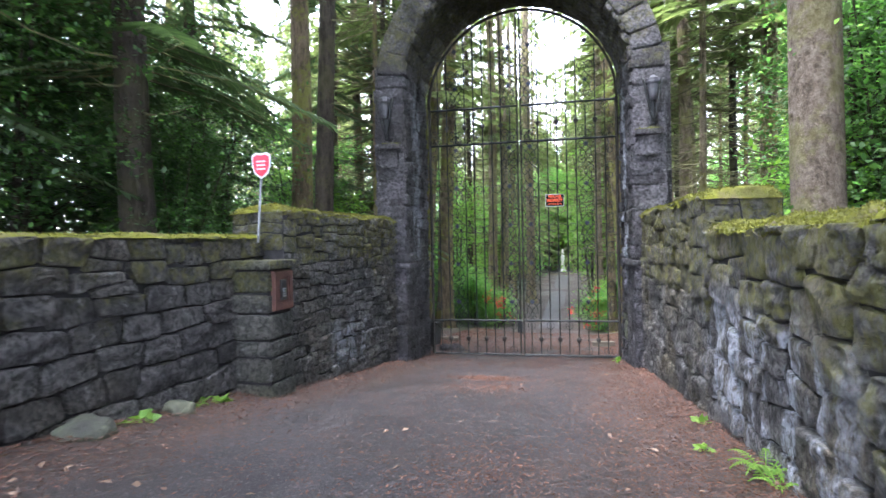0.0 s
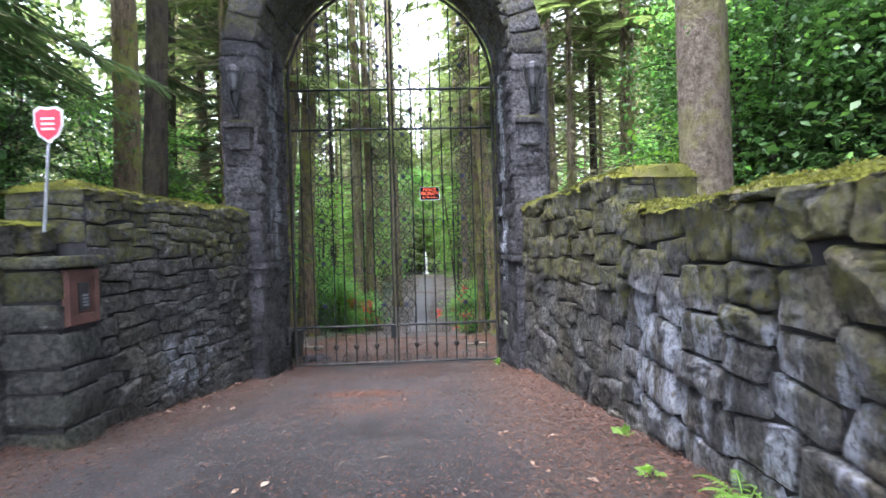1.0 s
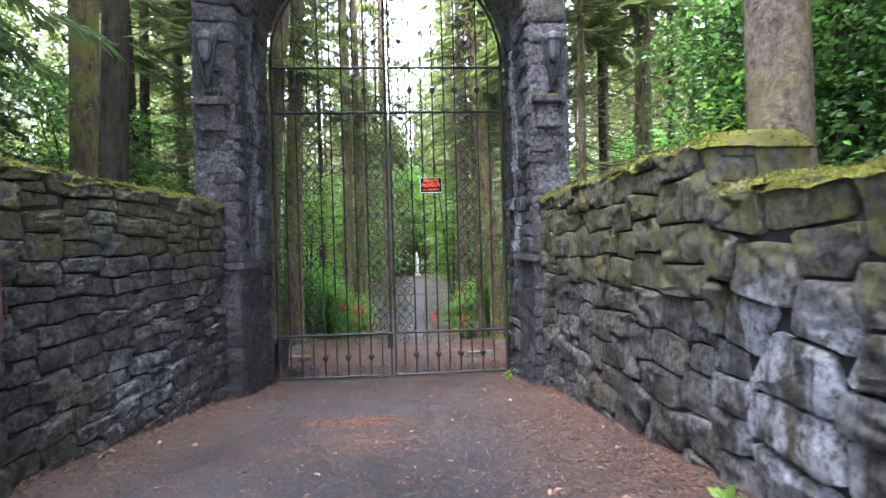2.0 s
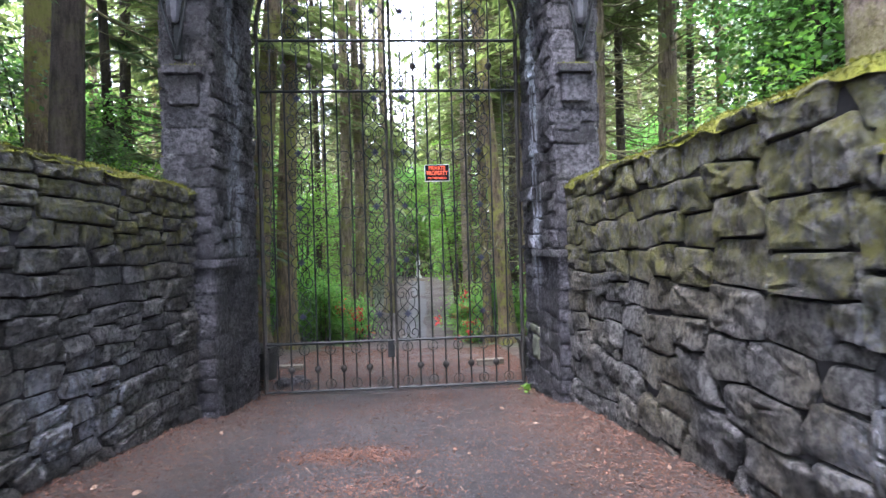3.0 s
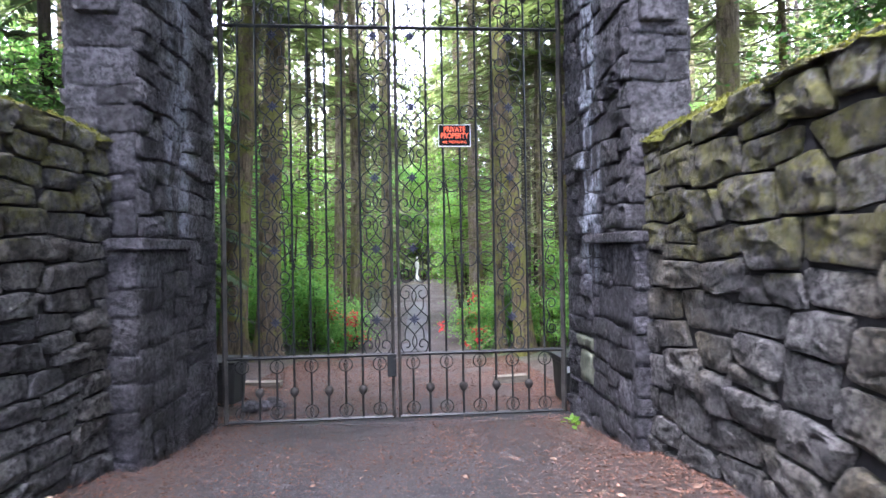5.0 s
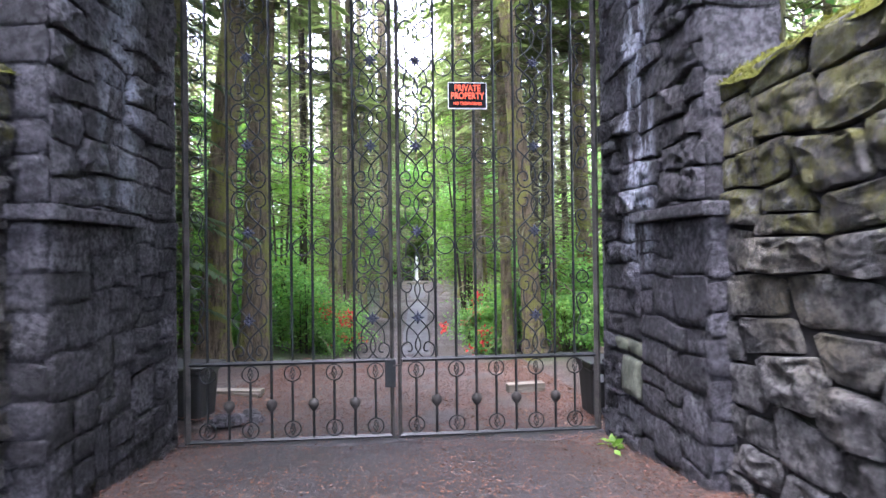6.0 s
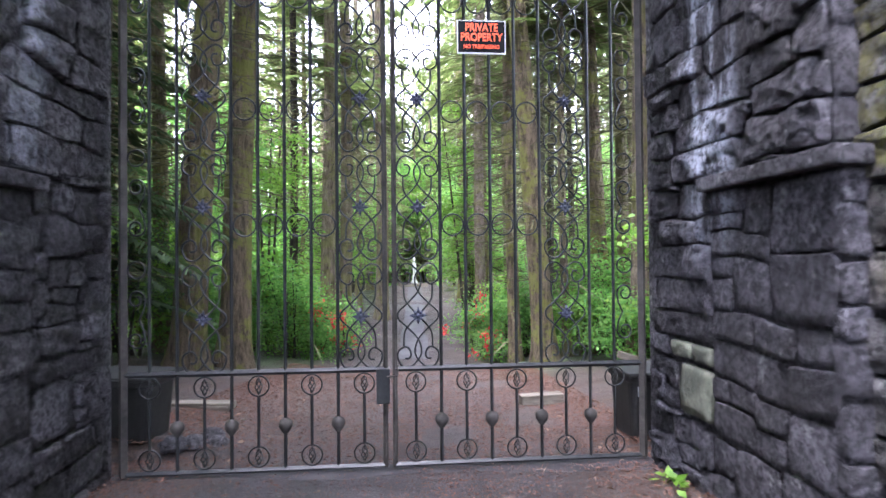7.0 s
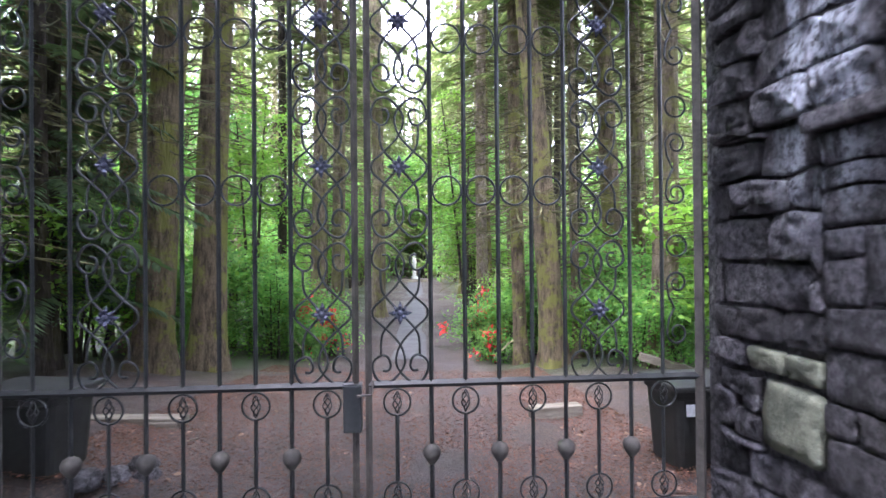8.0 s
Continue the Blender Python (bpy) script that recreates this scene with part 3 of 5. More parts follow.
def ledge(points, z, depth, height):
    """A moulded stone shelf that follows the pier's corner."""
    g = Geo()
    pts = [Vector((*p, 0)) for p in points]
    for a, b in zip(pts, pts[1:]):
        lo = (min(a.x, b.x) - depth, min(a.y, b.y) - depth, z)
        hi = (max(a.x, b.x) + depth, max(a.y, b.y) + depth, z + height)
        o = Geo().box(lo, hi).make("ledge", PIER_FRONT, arch, bevel=0.012)
        o.matrix_parent_inverse = arch_inv


for s in (-1, 1):
    ledge([(s * (R_IN + 0.02), FRONT - 0.01), (s * (R_IN + 0.2), FRONT - 0.01)], 1.655, 0.1, 0.075)
    ledge([(s * (R_IN + 0.02), FRONT + 0.17), (s * (R_IN + 0.02), 8.41)], 1.657, 0.095, 0.072)

# ---- wrought-iron gate ----
GATE_Y = 9.2
RAIL_A, RAIL_B, RAIL_C, SILL = 0.637, 3.76, 4.39, 0.03


def bar(name, x, z0, z1, r, parent, material=IRON):
    o = Geo().tube([(x, GATE_Y, z0), (x, GATE_Y, z1)], r, 4).make(name, material, parent)
    return o


def ring(x, z, r, thick, parent, name="ring"):
    pts = [(x + r * math.cos(a), GATE_Y, z + r * math.sin(a)) for a in (2 * math.pi * i / 20 for i in range(20))]
    return Geo().tube(pts, thick, 5, closed=True).make(name, IRON, parent, smooth=True)


def arc_top(x):
    return SPRING + math.sqrt(max(0.0, 1.58 ** 2 - x * x))


SCROLL = [(-0.082, -0.268), (-0.058, -0.268), (-0.046, -0.245), (-0.058, -0.208), (-0.085, -0.197), (-0.122, -0.222), (-0.128, -0.262),
          (-0.105, -0.31), (-0.065, -0.325), (-0.02, -0.298), (0.02, -0.235), (0.0, -0.15), (-0.065, -0.078), (-0.118, -0.03), (-0.128, 0.0)]
CROSS = [(-0.09, -0.195), (-0.088, -0.13), (-0.072, -0.08), (0.0, 0.0), (0.072, 0.08), (0.088, 0.13), (0.09, 0.195)]


def scroll_panel(x, z, parent, top):
    """Four mirrored scrolls and two crossing stems round a rosette."""
    whole = SCROLL + [(a, -b) for a, b in reversed(SCROLL[:-1])]
    for flip in (1, -1):
        for line, r in ((whole, 0.0068), (CROSS, 0.006)):
            pts = [(x + flip * a, GATE_Y, z + b) for a, b in line]
            if max(math.hypot(p[0], max(0.0, p[2] - SPRING)) for p in pts) > top:
                continue
            g = Geo().tube(curve_through(pts, 3), r, 4)
            g.make("scroll" if line is whole else "stem", IRON, parent, smooth=True)
    rosette(x, z, parent)


def rosette(x, z, parent):
    g = Geo()
    for k in range(8):
        w = 2 * math.pi * k / 8
        long = 0.052 if k % 2 == 0 else 0.04
        c, s = math.cos(w), math.sin(w)
        g.tube([(x + c * 0.008, GATE_Y - 0.02, z + s * 0.008), (x + c * long * 0.6, GATE_Y - 0.028, z + s * long * 0.6),
                (x + c * long, GATE_Y - 0.014, z + s * long)], [0.006, 0.012, 0.003], 5)
    g.tube([(x, GATE_Y + 0.012, z), (x, GATE_Y - 0.03, z), (x, GATE_Y - 0.04, z)], [0.016, 0.016, 0.006], 8)
    g.make("rosette", IRON_BLUE, parent)


def knob(x, z, parent):
    prof = [(0.012, -0.055), (0.02, -0.045), (0.03, -0.032), (0.041, -0.012), (0.042, 0.008), (0.034, 0.026), (0.018, 0.036), (0.01, 0.042)]
    Geo().lathe((x, GATE_Y, z), prof, 12).make("knob", IRON_PALE, parent, smooth=True)


def basket_ring(x, z, parent):
    ring(x, z, 0.062, 0.0055, parent)
    g = Geo()
    for k in range(4):
        pts = []
        for i in range(9):
            u = i / 8
            a = k * math.pi / 2 + u * math.pi * 1.3
            r = 0.021 * math.sin(math.pi * u)
            pts.append((x + r * math.cos(a), GATE_Y + r * math.sin(a), z - 0.052 + 0.104 * u))
        g.tube(pts, 0.0036, 4)
    g.make("basket", IRON, parent, smooth=True)


def band(z0, z1, zk, side, parent):
    """A low band of bars: knobs on the even ones, basket rings on the odd."""
    for k in range(1, 10):
        x = side * 0.16 * k
        if k % 2 == 0:
            bar("bar", x, z0, z1, 0.0105, parent)
            knob(x, zk, parent)
        else:
            bar("bar", x, z0 + 0.13, z1 - 0.13, 0.0095, parent)
            basket_ring(x, z0 + 0.072, parent)
            basket_ring(x, z1 - 0.072, parent)


def gate_leaf(side):
    word = "closed tall wrought-iron gate leaf with scrollwork and rosettes"
    leaf = thing("gate_leaf", side * 0.8, GATE_Y, 0, word, "gate", "leaves of the gate")
    leaf_parts_from = len(scene.collection.objects)
    bar("stile", side * 0.03, SILL, arc_top(0.03), 0.0155, leaf, IRON_PALE)
    bar("stile", side * 1.61 + 0.018, SILL, SPRING, 0.026, leaf, IRON_PALE)
    for z, r in ((SILL + 0.012, 0.016), (RAIL_A, 0.018), (RAIL_B, 0.019), (RAIL_C, 0.019)):
        Geo().tube([(side * 0.03, GATE_Y, z), (side * 1.61 + 0.018, GATE_Y, z)], r, 4).make("rail", IRON, leaf)
    n = 22
    pts = [(side * 1.62 * math.cos(w) + 0.018, GATE_Y, SPRING + 1.62 * math.sin(w)) for w in (math.pi / 2 * i / n for i in range(n + 1))]
    Geo().tube(pts, 0.026, 6).make("arched_rail", IRON_PALE, leaf, smooth=True)
    band(SILL + 0.02, RAIL_A - 0.012, 0.315, side, leaf)
    band(RAIL_B + 0.015, RAIL_C - 0.015, 4.07, side, leaf)
    for k in (2, 3, 4, 5, 6, 8, 9):
        bar("bar", side * 0.16 * k, RAIL_A, RAIL_B, 0.0105, leaf)
    for k in (2, 3, 4, 5, 6, 8, 9):
        x = 0.16 * k
        if arc_top(x) > RAIL_C + 0.05:
            bar("bar", side * x, RAIL_C, arc_top(x), 0.0095, leaf)
    for i in range(5):
        z = 0.968 + 0.675 * i
        scroll_panel(side * 0.177, z, leaf, 9.0)
        scroll_panel(side * 1.12, z, leaf, 9.0)
        half_scroll(side, z, leaf)
    for i in range(3):
        z = RAIL_C + 0.36 + 0.66 * i
        if z + 0.2 < arc_top(0.3):
            scroll_panel(side * 0.177, z, leaf, 1.54)
        if z < arc_top(1.12) - 0.02:
            scroll_panel(side * 1.12, z, leaf, 1.54)
    for z in (1.535, 2.25, 2.95):
        for k in (2, 3, 4, 5):
            ring(side * (0.16 * k + 0.08), z, 0.068, 0.0055, leaf)
    if side < 0:
        Geo().box((-0.085, GATE_Y - 0.045, 0.43), (0.0, GATE_Y + 0.04, 0.645)).make("lock_box", IRON, leaf, bevel=0.006, label="dark iron lock box")
        Geo().tube([(-0.02, GATE_Y - 0.06, 0.6), (0.045, GATE_Y - 0.06, 0.605), (0.05, GATE_Y - 0.02, 0.66)], 0.007, 5).make("latch", IRON_PALE, leaf, label="pale metal latch")
    for o in leaf.children:
        o.matrix_parent_inverse = Matrix.Translation(-leaf.location)
    return leaf


def half_scroll(side, z, leaf):
    """S-shaped scrolls that fill the narrow strip beside the pier."""
    g = Geo()
    for turn in (1, -1):
        pts = []
        for i in range(26):
            u = i / 25
            a = u * 2.4 * math.pi
            r = 0.052 * (1 - 0.62 * u)
            pts.append((side * (1.515 + r * math.cos(a + math.pi)), GATE_Y, z + turn * (0.12 + r * math.sin(a) * 1.1)))
        g.tube([(side * 1.5, GATE_Y, z), (side * 1.472, GATE_Y, z + turn * 0.06)] + pts, 0.006, 4)
    ring(side * 1.515, z + 0.3, 0.05, 0.0055, leaf)
    g.make("scroll", IRON, leaf, smooth=True)


gate_left, gate_right = gate_leaf(-1), gate_leaf(1)

threshold = Geo().box((-1.69, 9.02, -0.2), (1.69, 9.3, 0.012)).make("threshold", MORTAR, None, bevel=0.01)
tagged(threshold, "flat concrete threshold strip under the gate", "threshold", kind="structure")

# ---- things on the walls and by the gate ----
def own(top):
    """Parts built in world places hang on their thing without moving."""
    for o in top.children:
        o.matrix_parent_inverse = Matrix.Translation(-top.location)
        for c in o.children:
            c.matrix_parent_inverse = Matrix.Identity(4)
    return top


def words(text, size, place, material, parent, turn=(90, 0, 0), stretch=1.0):
    cu = bpy.data.curves.new("lettering", "FONT")
    cu.body, cu.size, cu.align_x, cu.align_y, cu.extrude, cu.offset = text, size, "CENTER", "CENTER", 0.0015, size * 0.014
    tmp = new("lettering", cu)
    me = bpy.data.meshes.new_from_object(tmp.evaluated_get(bpy.context.evaluated_depsgraph_get()))
    bpy.data.objects.remove(tmp)
    me.materials.clear()
    me.materials.append(material)
    me.transform(pose(*place, *turn) @ Matrix.Diagonal((stretch, 1, 1, 1)))
    ob = new("lettering", me)
    ob.parent = parent
    return ob


def private_sign():
    s = thing("warning_sign", 0.59, GATE_Y - 0.03, 2.72, "black and orange private property sign wired to the gate", "sign")
    x0, x1, z0, z1, y = 0.435, 0.745, 2.612, 2.824, GATE_Y - 0.03
    Geo().box((x0, y, z0), (x1, y + 0.004, z1)).make("board", WHITE, s, label="white sign border")
    Geo().box((x0 + 0.006, y - 0.002, z0 + 0.008), (x1 - 0.006, y - 0.0003, z1 - 0.006)).make("panel", SIGN_BLACK, s)
    words("PRIVATE", 0.072, (0.59, y - 0.004, 2.776), ORANGE, s, stretch=0.78)
    words("PROPERTY", 0.072, (0.59, y - 0.004, 2.714), ORANGE, s, stretch=0.78)
    words("NO TRESPASSING", 0.034, (0.59, y - 0.004, 2.655), ORANGE, s, stretch=0.85)
    for x in (0.48, 0.64):
        Geo().tube([(x, y - 0.006, 2.815), (x, GATE_Y + 0.014, 2.815)], 0.003, 4).make("wire", GREY, s)
    return own(s)


private = private_sign()


def shield_sign():
    x, y = -1.9, 4.22
    s = thing("post_sign", x, y, 2.12, "small red and white shield sign on a thin grey post", "sign")
    Geo().tube([(x - 0.03, y, 2.08), (x + 0.03, y, 2.8)], 0.011, 6).make("post", GREY, s)
    out = [(-0.1, 0.1), (-0.055, 0.125), (0, 0.115), (0.055, 0.125), (0.1, 0.1), (0.1, 0.0), (0.07, -0.075), (0, -0.125), (-0.07, -0.075), (-0.1, 0.0)]
    for k, (scale, dy, m, nm) in enumerate(((1.0, 0.0, WHITE, "plate"), (0.84, -0.004, RED, "face"))):
        n = len(out)
        verts = [(x + 0.035 + a * scale, y - 0.016 + dy + e, 2.8 + b * scale) for e in (0, 0.003) for a, b in out]
        faces = [tuple(range(n)), tuple(reversed(range(n, 2 * n)))] + [(i, i + n, (i + 1) % n + n, (i + 1) % n) for i in range(n)]
        mesh_object(nm, verts, faces, m, s, smooth=False)
    for dz in (0.04, 0.005, -0.03):
        Geo().box((x - 0.01, y - 0.025, 2.8 + dz - 0.007), (x + 0.08, y - 0.021, 2.8 + dz + 0.007)).make("print_bar", WHITE, s)
    return own(s)


shield_sign()

PX0, PX1, PY0, PY1 = -2.03, -1.63, 3.92, 4.32


def intercom_pillar():
    p = thing("intercom_pillar", -1.83, 4.12, 0.6, "squat stone pillar with a rusty intercom box", "pillar")
    Geo().box((PX0 + 0.02, PY0 + 0.02, 0.4), (PX1 - 0.02, PY1 - 0.02, 1.84)).make("core", MORTAR, p)
    cap = Geo()
    cap.box((PX0 - 0.02, PY0 - 0.05, 1.84), (PX1 + 0.05, PY1 + 0.05, 1.915))
    cap.make("capstone", PILLAR, p, bevel=0.018)
    zf = [0.45, 0.82, 1.05, 1.2, 1.44, 1.62, 1.83]
    for a, b in zip(zf, zf[1:]):
        stone((PX0, PX1, a, b), (PX0, PX1, 0.45, 1.83), lambda s, z, d: (s, PY0 + 0.02 - d, z), 0.03, 0.005, 0.0, PILLAR, p)
        if b <= 1.45:
            stone((PY0, PY1, a, b), (PY0, PY1, 0.45, 1.83), lambda s, z, d: (PX1 - 0.02 + d, s, z), 0.03, 0.005, 0.0, PILLAR, p)
    box = Geo().box((PX1 - 0.06, PY0 + 0.045, 1.46), (PX1 + 0.012, PY1 - 0.04, 1.825)).make("intercom_box", RUST, p, bevel=0.008, label="rust-red metal intercom box")
    g = Geo()
    for lo, hi in (((PY0 + 0.05, 1.47), (PY0 + 0.1, 1.815)), ((PY1 - 0.1, 1.47), (PY1 - 0.05, 1.815)), ((PY0 + 0.1, 1.765), (PY1 - 0.1, 1.815)), ((PY0 + 0.1, 1.47), (PY1 - 0.1, 1.53))):
        g.box((PX1 + 0.012, lo[0], lo[1]), (PX1 + 0.026, hi[0], hi[1]))
    g.make("door_frame", RUST, p)
    Geo().box((PX1 + 0.012, PY0 + 0.15, 1.55), (PX1 + 0.022, PY1 - 0.15, 1.74)).make("keypad", BLACK, p, bevel=0.004, label="black keypad panel")
    for i in range(4):
        for j in range(3):
            yy, zz = PY0 + 0.18 + j * 0.02, 1.58 + i * 0.022
            Geo().box((PX1 + 0.022, yy, zz), (PX1 + 0.026, yy + 0.013, zz + 0.014)).make("key", GREY, p)
    return own(p)


intercom_pillar()


def wall_lantern(s):
    x, y = s * 1.93, FRONT - 0.05
    t = thing("wall_lantern", x, y, 3.9, "old dark iron lantern bracket on the arch pier", "lantern", "lanterns of the arch")
    Geo().box((x - 0.03, y - 0.02, 3.62), (x + 0.03, y + 0.05, 4.0)).make("back_plate", IRON, t, bevel=0.01)
    for e in (-1, 1):
        Geo().tube(curve_through([(x, y - 0.03, 3.66), (x + e * 0.05, y - 0.06, 3.84), (x + e * 0.09, y - 0.08, 4.04), (x + e * 0.13, y - 0.08, 4.24)]), 0.016, 5).make("arm", IRON, t, smooth=True)
    Geo().lathe((x, y - 0.08, 0), [(0.025, 3.94), (0.05, 3.98), (0.075, 4.15), (0.092, 4.18), (0.088, 4.23), (0.04, 4.26), (0.02, 4.28)], 8).make("lamp_head", LAMP, t, label="grey dulled lamp head")
    own(t)
    b = thing("stone_bracket", x - s * 0.05, FRONT, 3.5, "mossy stone bracket jutting from the pier", "bracket", "brackets of the arch")
    Geo().box((x - s * 0.05 - 0.19, FRONT - 0.12, 3.48), (x - s * 0.05 + 0.17, FRONT + 0.03, 3.56)).make("shelf", PIER_FRONT, b, bevel=0.015)
    Geo().box((x - s * 0.05 - 0.14, FRONT - 0.075, 3.2), (x - s * 0.05 + 0.12, FRONT + 0.03, 3.478)).make("corbel", PIER_FRONT, b, bevel=0.02)
    moss_cap("moss", x - s * 0.05 - 0.19, x - s * 0.05 + 0.17, (FRONT - 0.1, FRONT + 0.0), 3.56, b, 0.02, 0.02, along_y=False, tufts=150)
    own(b)
    return [t, b]


lanterns = wall_lantern(-1) + wall_lantern(1)


def rubbish_bin(x, y, turn, label, size, wide=1.0):
    """A dark tapered bin with a lid, a rim and a small label."""
    z = ground_z(x, y) - 0.02
    b = thing("rubbish_bin", 0, 0, 0, label, "bin", "bins behind the gate")
    bm = bmesh.new()
    rings = []
    for zz, w, d in ((0.0, 0.2, 0.18), (0.03, 0.22, 0.2), (0.5, 0.25, 0.23), (0.52, 0.27, 0.25), (0.56, 0.27, 0.25)):
        ring_v = []
        for k in range(24):
            a = 2 * math.pi * k / 24
            c, s = math.cos(a), math.sin(a)
            p = 0.28
            ring_v.append(bm.verts.new((math.copysign(abs(c) ** p, c) * w, math.copysign(abs(s) ** p, s) * d, zz)))
        rings.append(ring_v)
    for r0, r1 in zip(rings, rings[1:]):
        for k in range(24):
            bm.faces.new((r0[k], r0[(k + 1) % 24], r1[(k + 1) % 24], r1[k]))
    bm.faces.new(list(reversed(rings[0])))
    bm.faces.new(rings[-1])
    part("body", bm, BIN, b)
    Geo().box((-0.285, -0.265, 0.562), (0.285, 0.265, 0.6)).make("lid", BIN, b, bevel=0.014)
    Geo().tube([(-0.12, -0.27, 0.585), (-0.1, -0.31, 0.585), (0.1, -0.31, 0.585), (0.12, -0.27, 0.585)], 0.012, 6).make("handle", BIN, b)
    Geo().box((-0.2, -0.248, 0.4), (-0.14, -0.242, 0.48)).make("sticker", WHITE, b, label="small white sticker")
    b.matrix_world = pose(x, y, z, 0, 0, turn) @ Matrix.Diagonal((size * wide, size, size, 1))
    return b


rubbish_bin(1.92, 9.95, 6, "dark plastic rubbish bin with a white sticker", 0.86)
rubbish_bin(-1.92, 9.82, -8, "dark plastic rubbish bin beside the pier", 0.8, 1.25)


def timber(name, a, b, w, h, label):
    a, b = Vector(a), Vector(b)
    d = (b - a).normalized()
    ob = Geo().box((0, -w / 2, 0), ((b - a).length, w / 2, h)).make(name, TIMBER, None, bevel=0.01)
    ob.matrix_world = Matrix.Translation(a) @ d.to_track_quat("X", "Z").to_matrix().to_4x4()
    return tagged(ob, label, "timber")


timber("plank", (-2.66, 10.98, -0.06), (-1.56, 10.92, -0.055), 0.14, 0.06, "old grey plank lying on two blocks")
timber("timber_block", (-2.4, 10.86, -0.13), (-2.4, 11.1, -0.13), 0.14, 0.1, "short dark timber block under a plank")
timber("timber_block", (-1.72, 10.84, -0.13), (-1.72, 11.06, -0.14), 0.26, 0.11, "short dark timber block under a plank")
timber("log_edging", (-2.5, 10.75, -0.17), (-1.5, 10.7, -0.18), 0.1, 0.08, "weathered timber edging on the ground")
timber("fallen_log", (2.75, 12.9, -0.02), (3.4, 12.8, -0.2), 0.09, 0.09, "dead dark log lying among the weeds")
timber("stick", (-1.52, 10.55, -0.12), (-1.38, 10.72, -0.11), 0.022, 0.02, "short pale stripped stick on the ground")
timber("log_edging", (1.2, 11.4, -0.23), (1.65, 11.45, -0.22), 0.14, 0.12, "weathered timber edging on the ground")
timber("log_edging", (-1.3, 37.9, -0.52), (0.4, 37.9, -0.52), 0.2, 0.25, "low timber barrier across the path")


def boulder(x, y, r, label, stone=BOULDER):
    bm = bmesh.new()
    bmesh.ops.create_icosphere(bm, subdivisions=3, radius=r)
    for v in bm.verts:
        v.co *= 1 + 0.35 * noise.noise(v.co * 2.2 / r + Vector((x, y, 0)))
        v.co.z *= 0.6
    for f in bm.faces:
        f.smooth = True
    ob = part("boulder", bm, stone)
    ob.location = (x, y, ground_z(x, y) + r * 0.25)
    return tagged(ob, label, "rock")


boulder(-1.42, 9.72, 0.085, "dark rough rock beside the wheeled bin", PIER_LEFT)
boulder(-1.28, 9.8, 0.075, "dark rough rock beside the wheeled bin", PIER_LEFT)
boulder(-1.52, 9.62, 0.09, "dark rough rock beside the wheeled bin", PIER_LEFT)
boulder(-1.38, 9.95, 0.09, "flat grey rock beside the wheeled bin", PIER_LEFT)
boulder(-1.92, 3.1, 0.14, "mossy rock at the foot of the wall")
boulder(-1.95, 2.35, 0.17, "mossy rock at the foot of the wall")


def pale_marker():
    ob = Geo().lathe((-0.45, 41.2, 0), [(0.24, -0.6), (0.24, -0.3), (0.13, -0.2), (0.11, 0.3), (0.15, 0.65), (0.11, 0.95), (0.06, 1.05), (0.085, 1.18), (0.03, 1.27)], 14).make("garden_ornament", PALE_STONE, smooth=True)
    tagged(ob, "pale stone garden ornament at the end of the path", "ornament")


pale_marker()

# ---- plants ----
def limb(a, b, sag, r0, g, steps=4, sides=5):
    a, b = np.array(a, float), np.array(b, float)
    pts = []
    for i in range(steps + 1):
        u = i / steps
        q = a + (b - a) * u
        q[2] += sag * 4 * u * (1 - u)
        pts.append(q)
    g.tube([tuple(q) for q in pts], [r0 * (1 - 0.75 * i / steps) for i in range(steps + 1)], sides)
    return pts


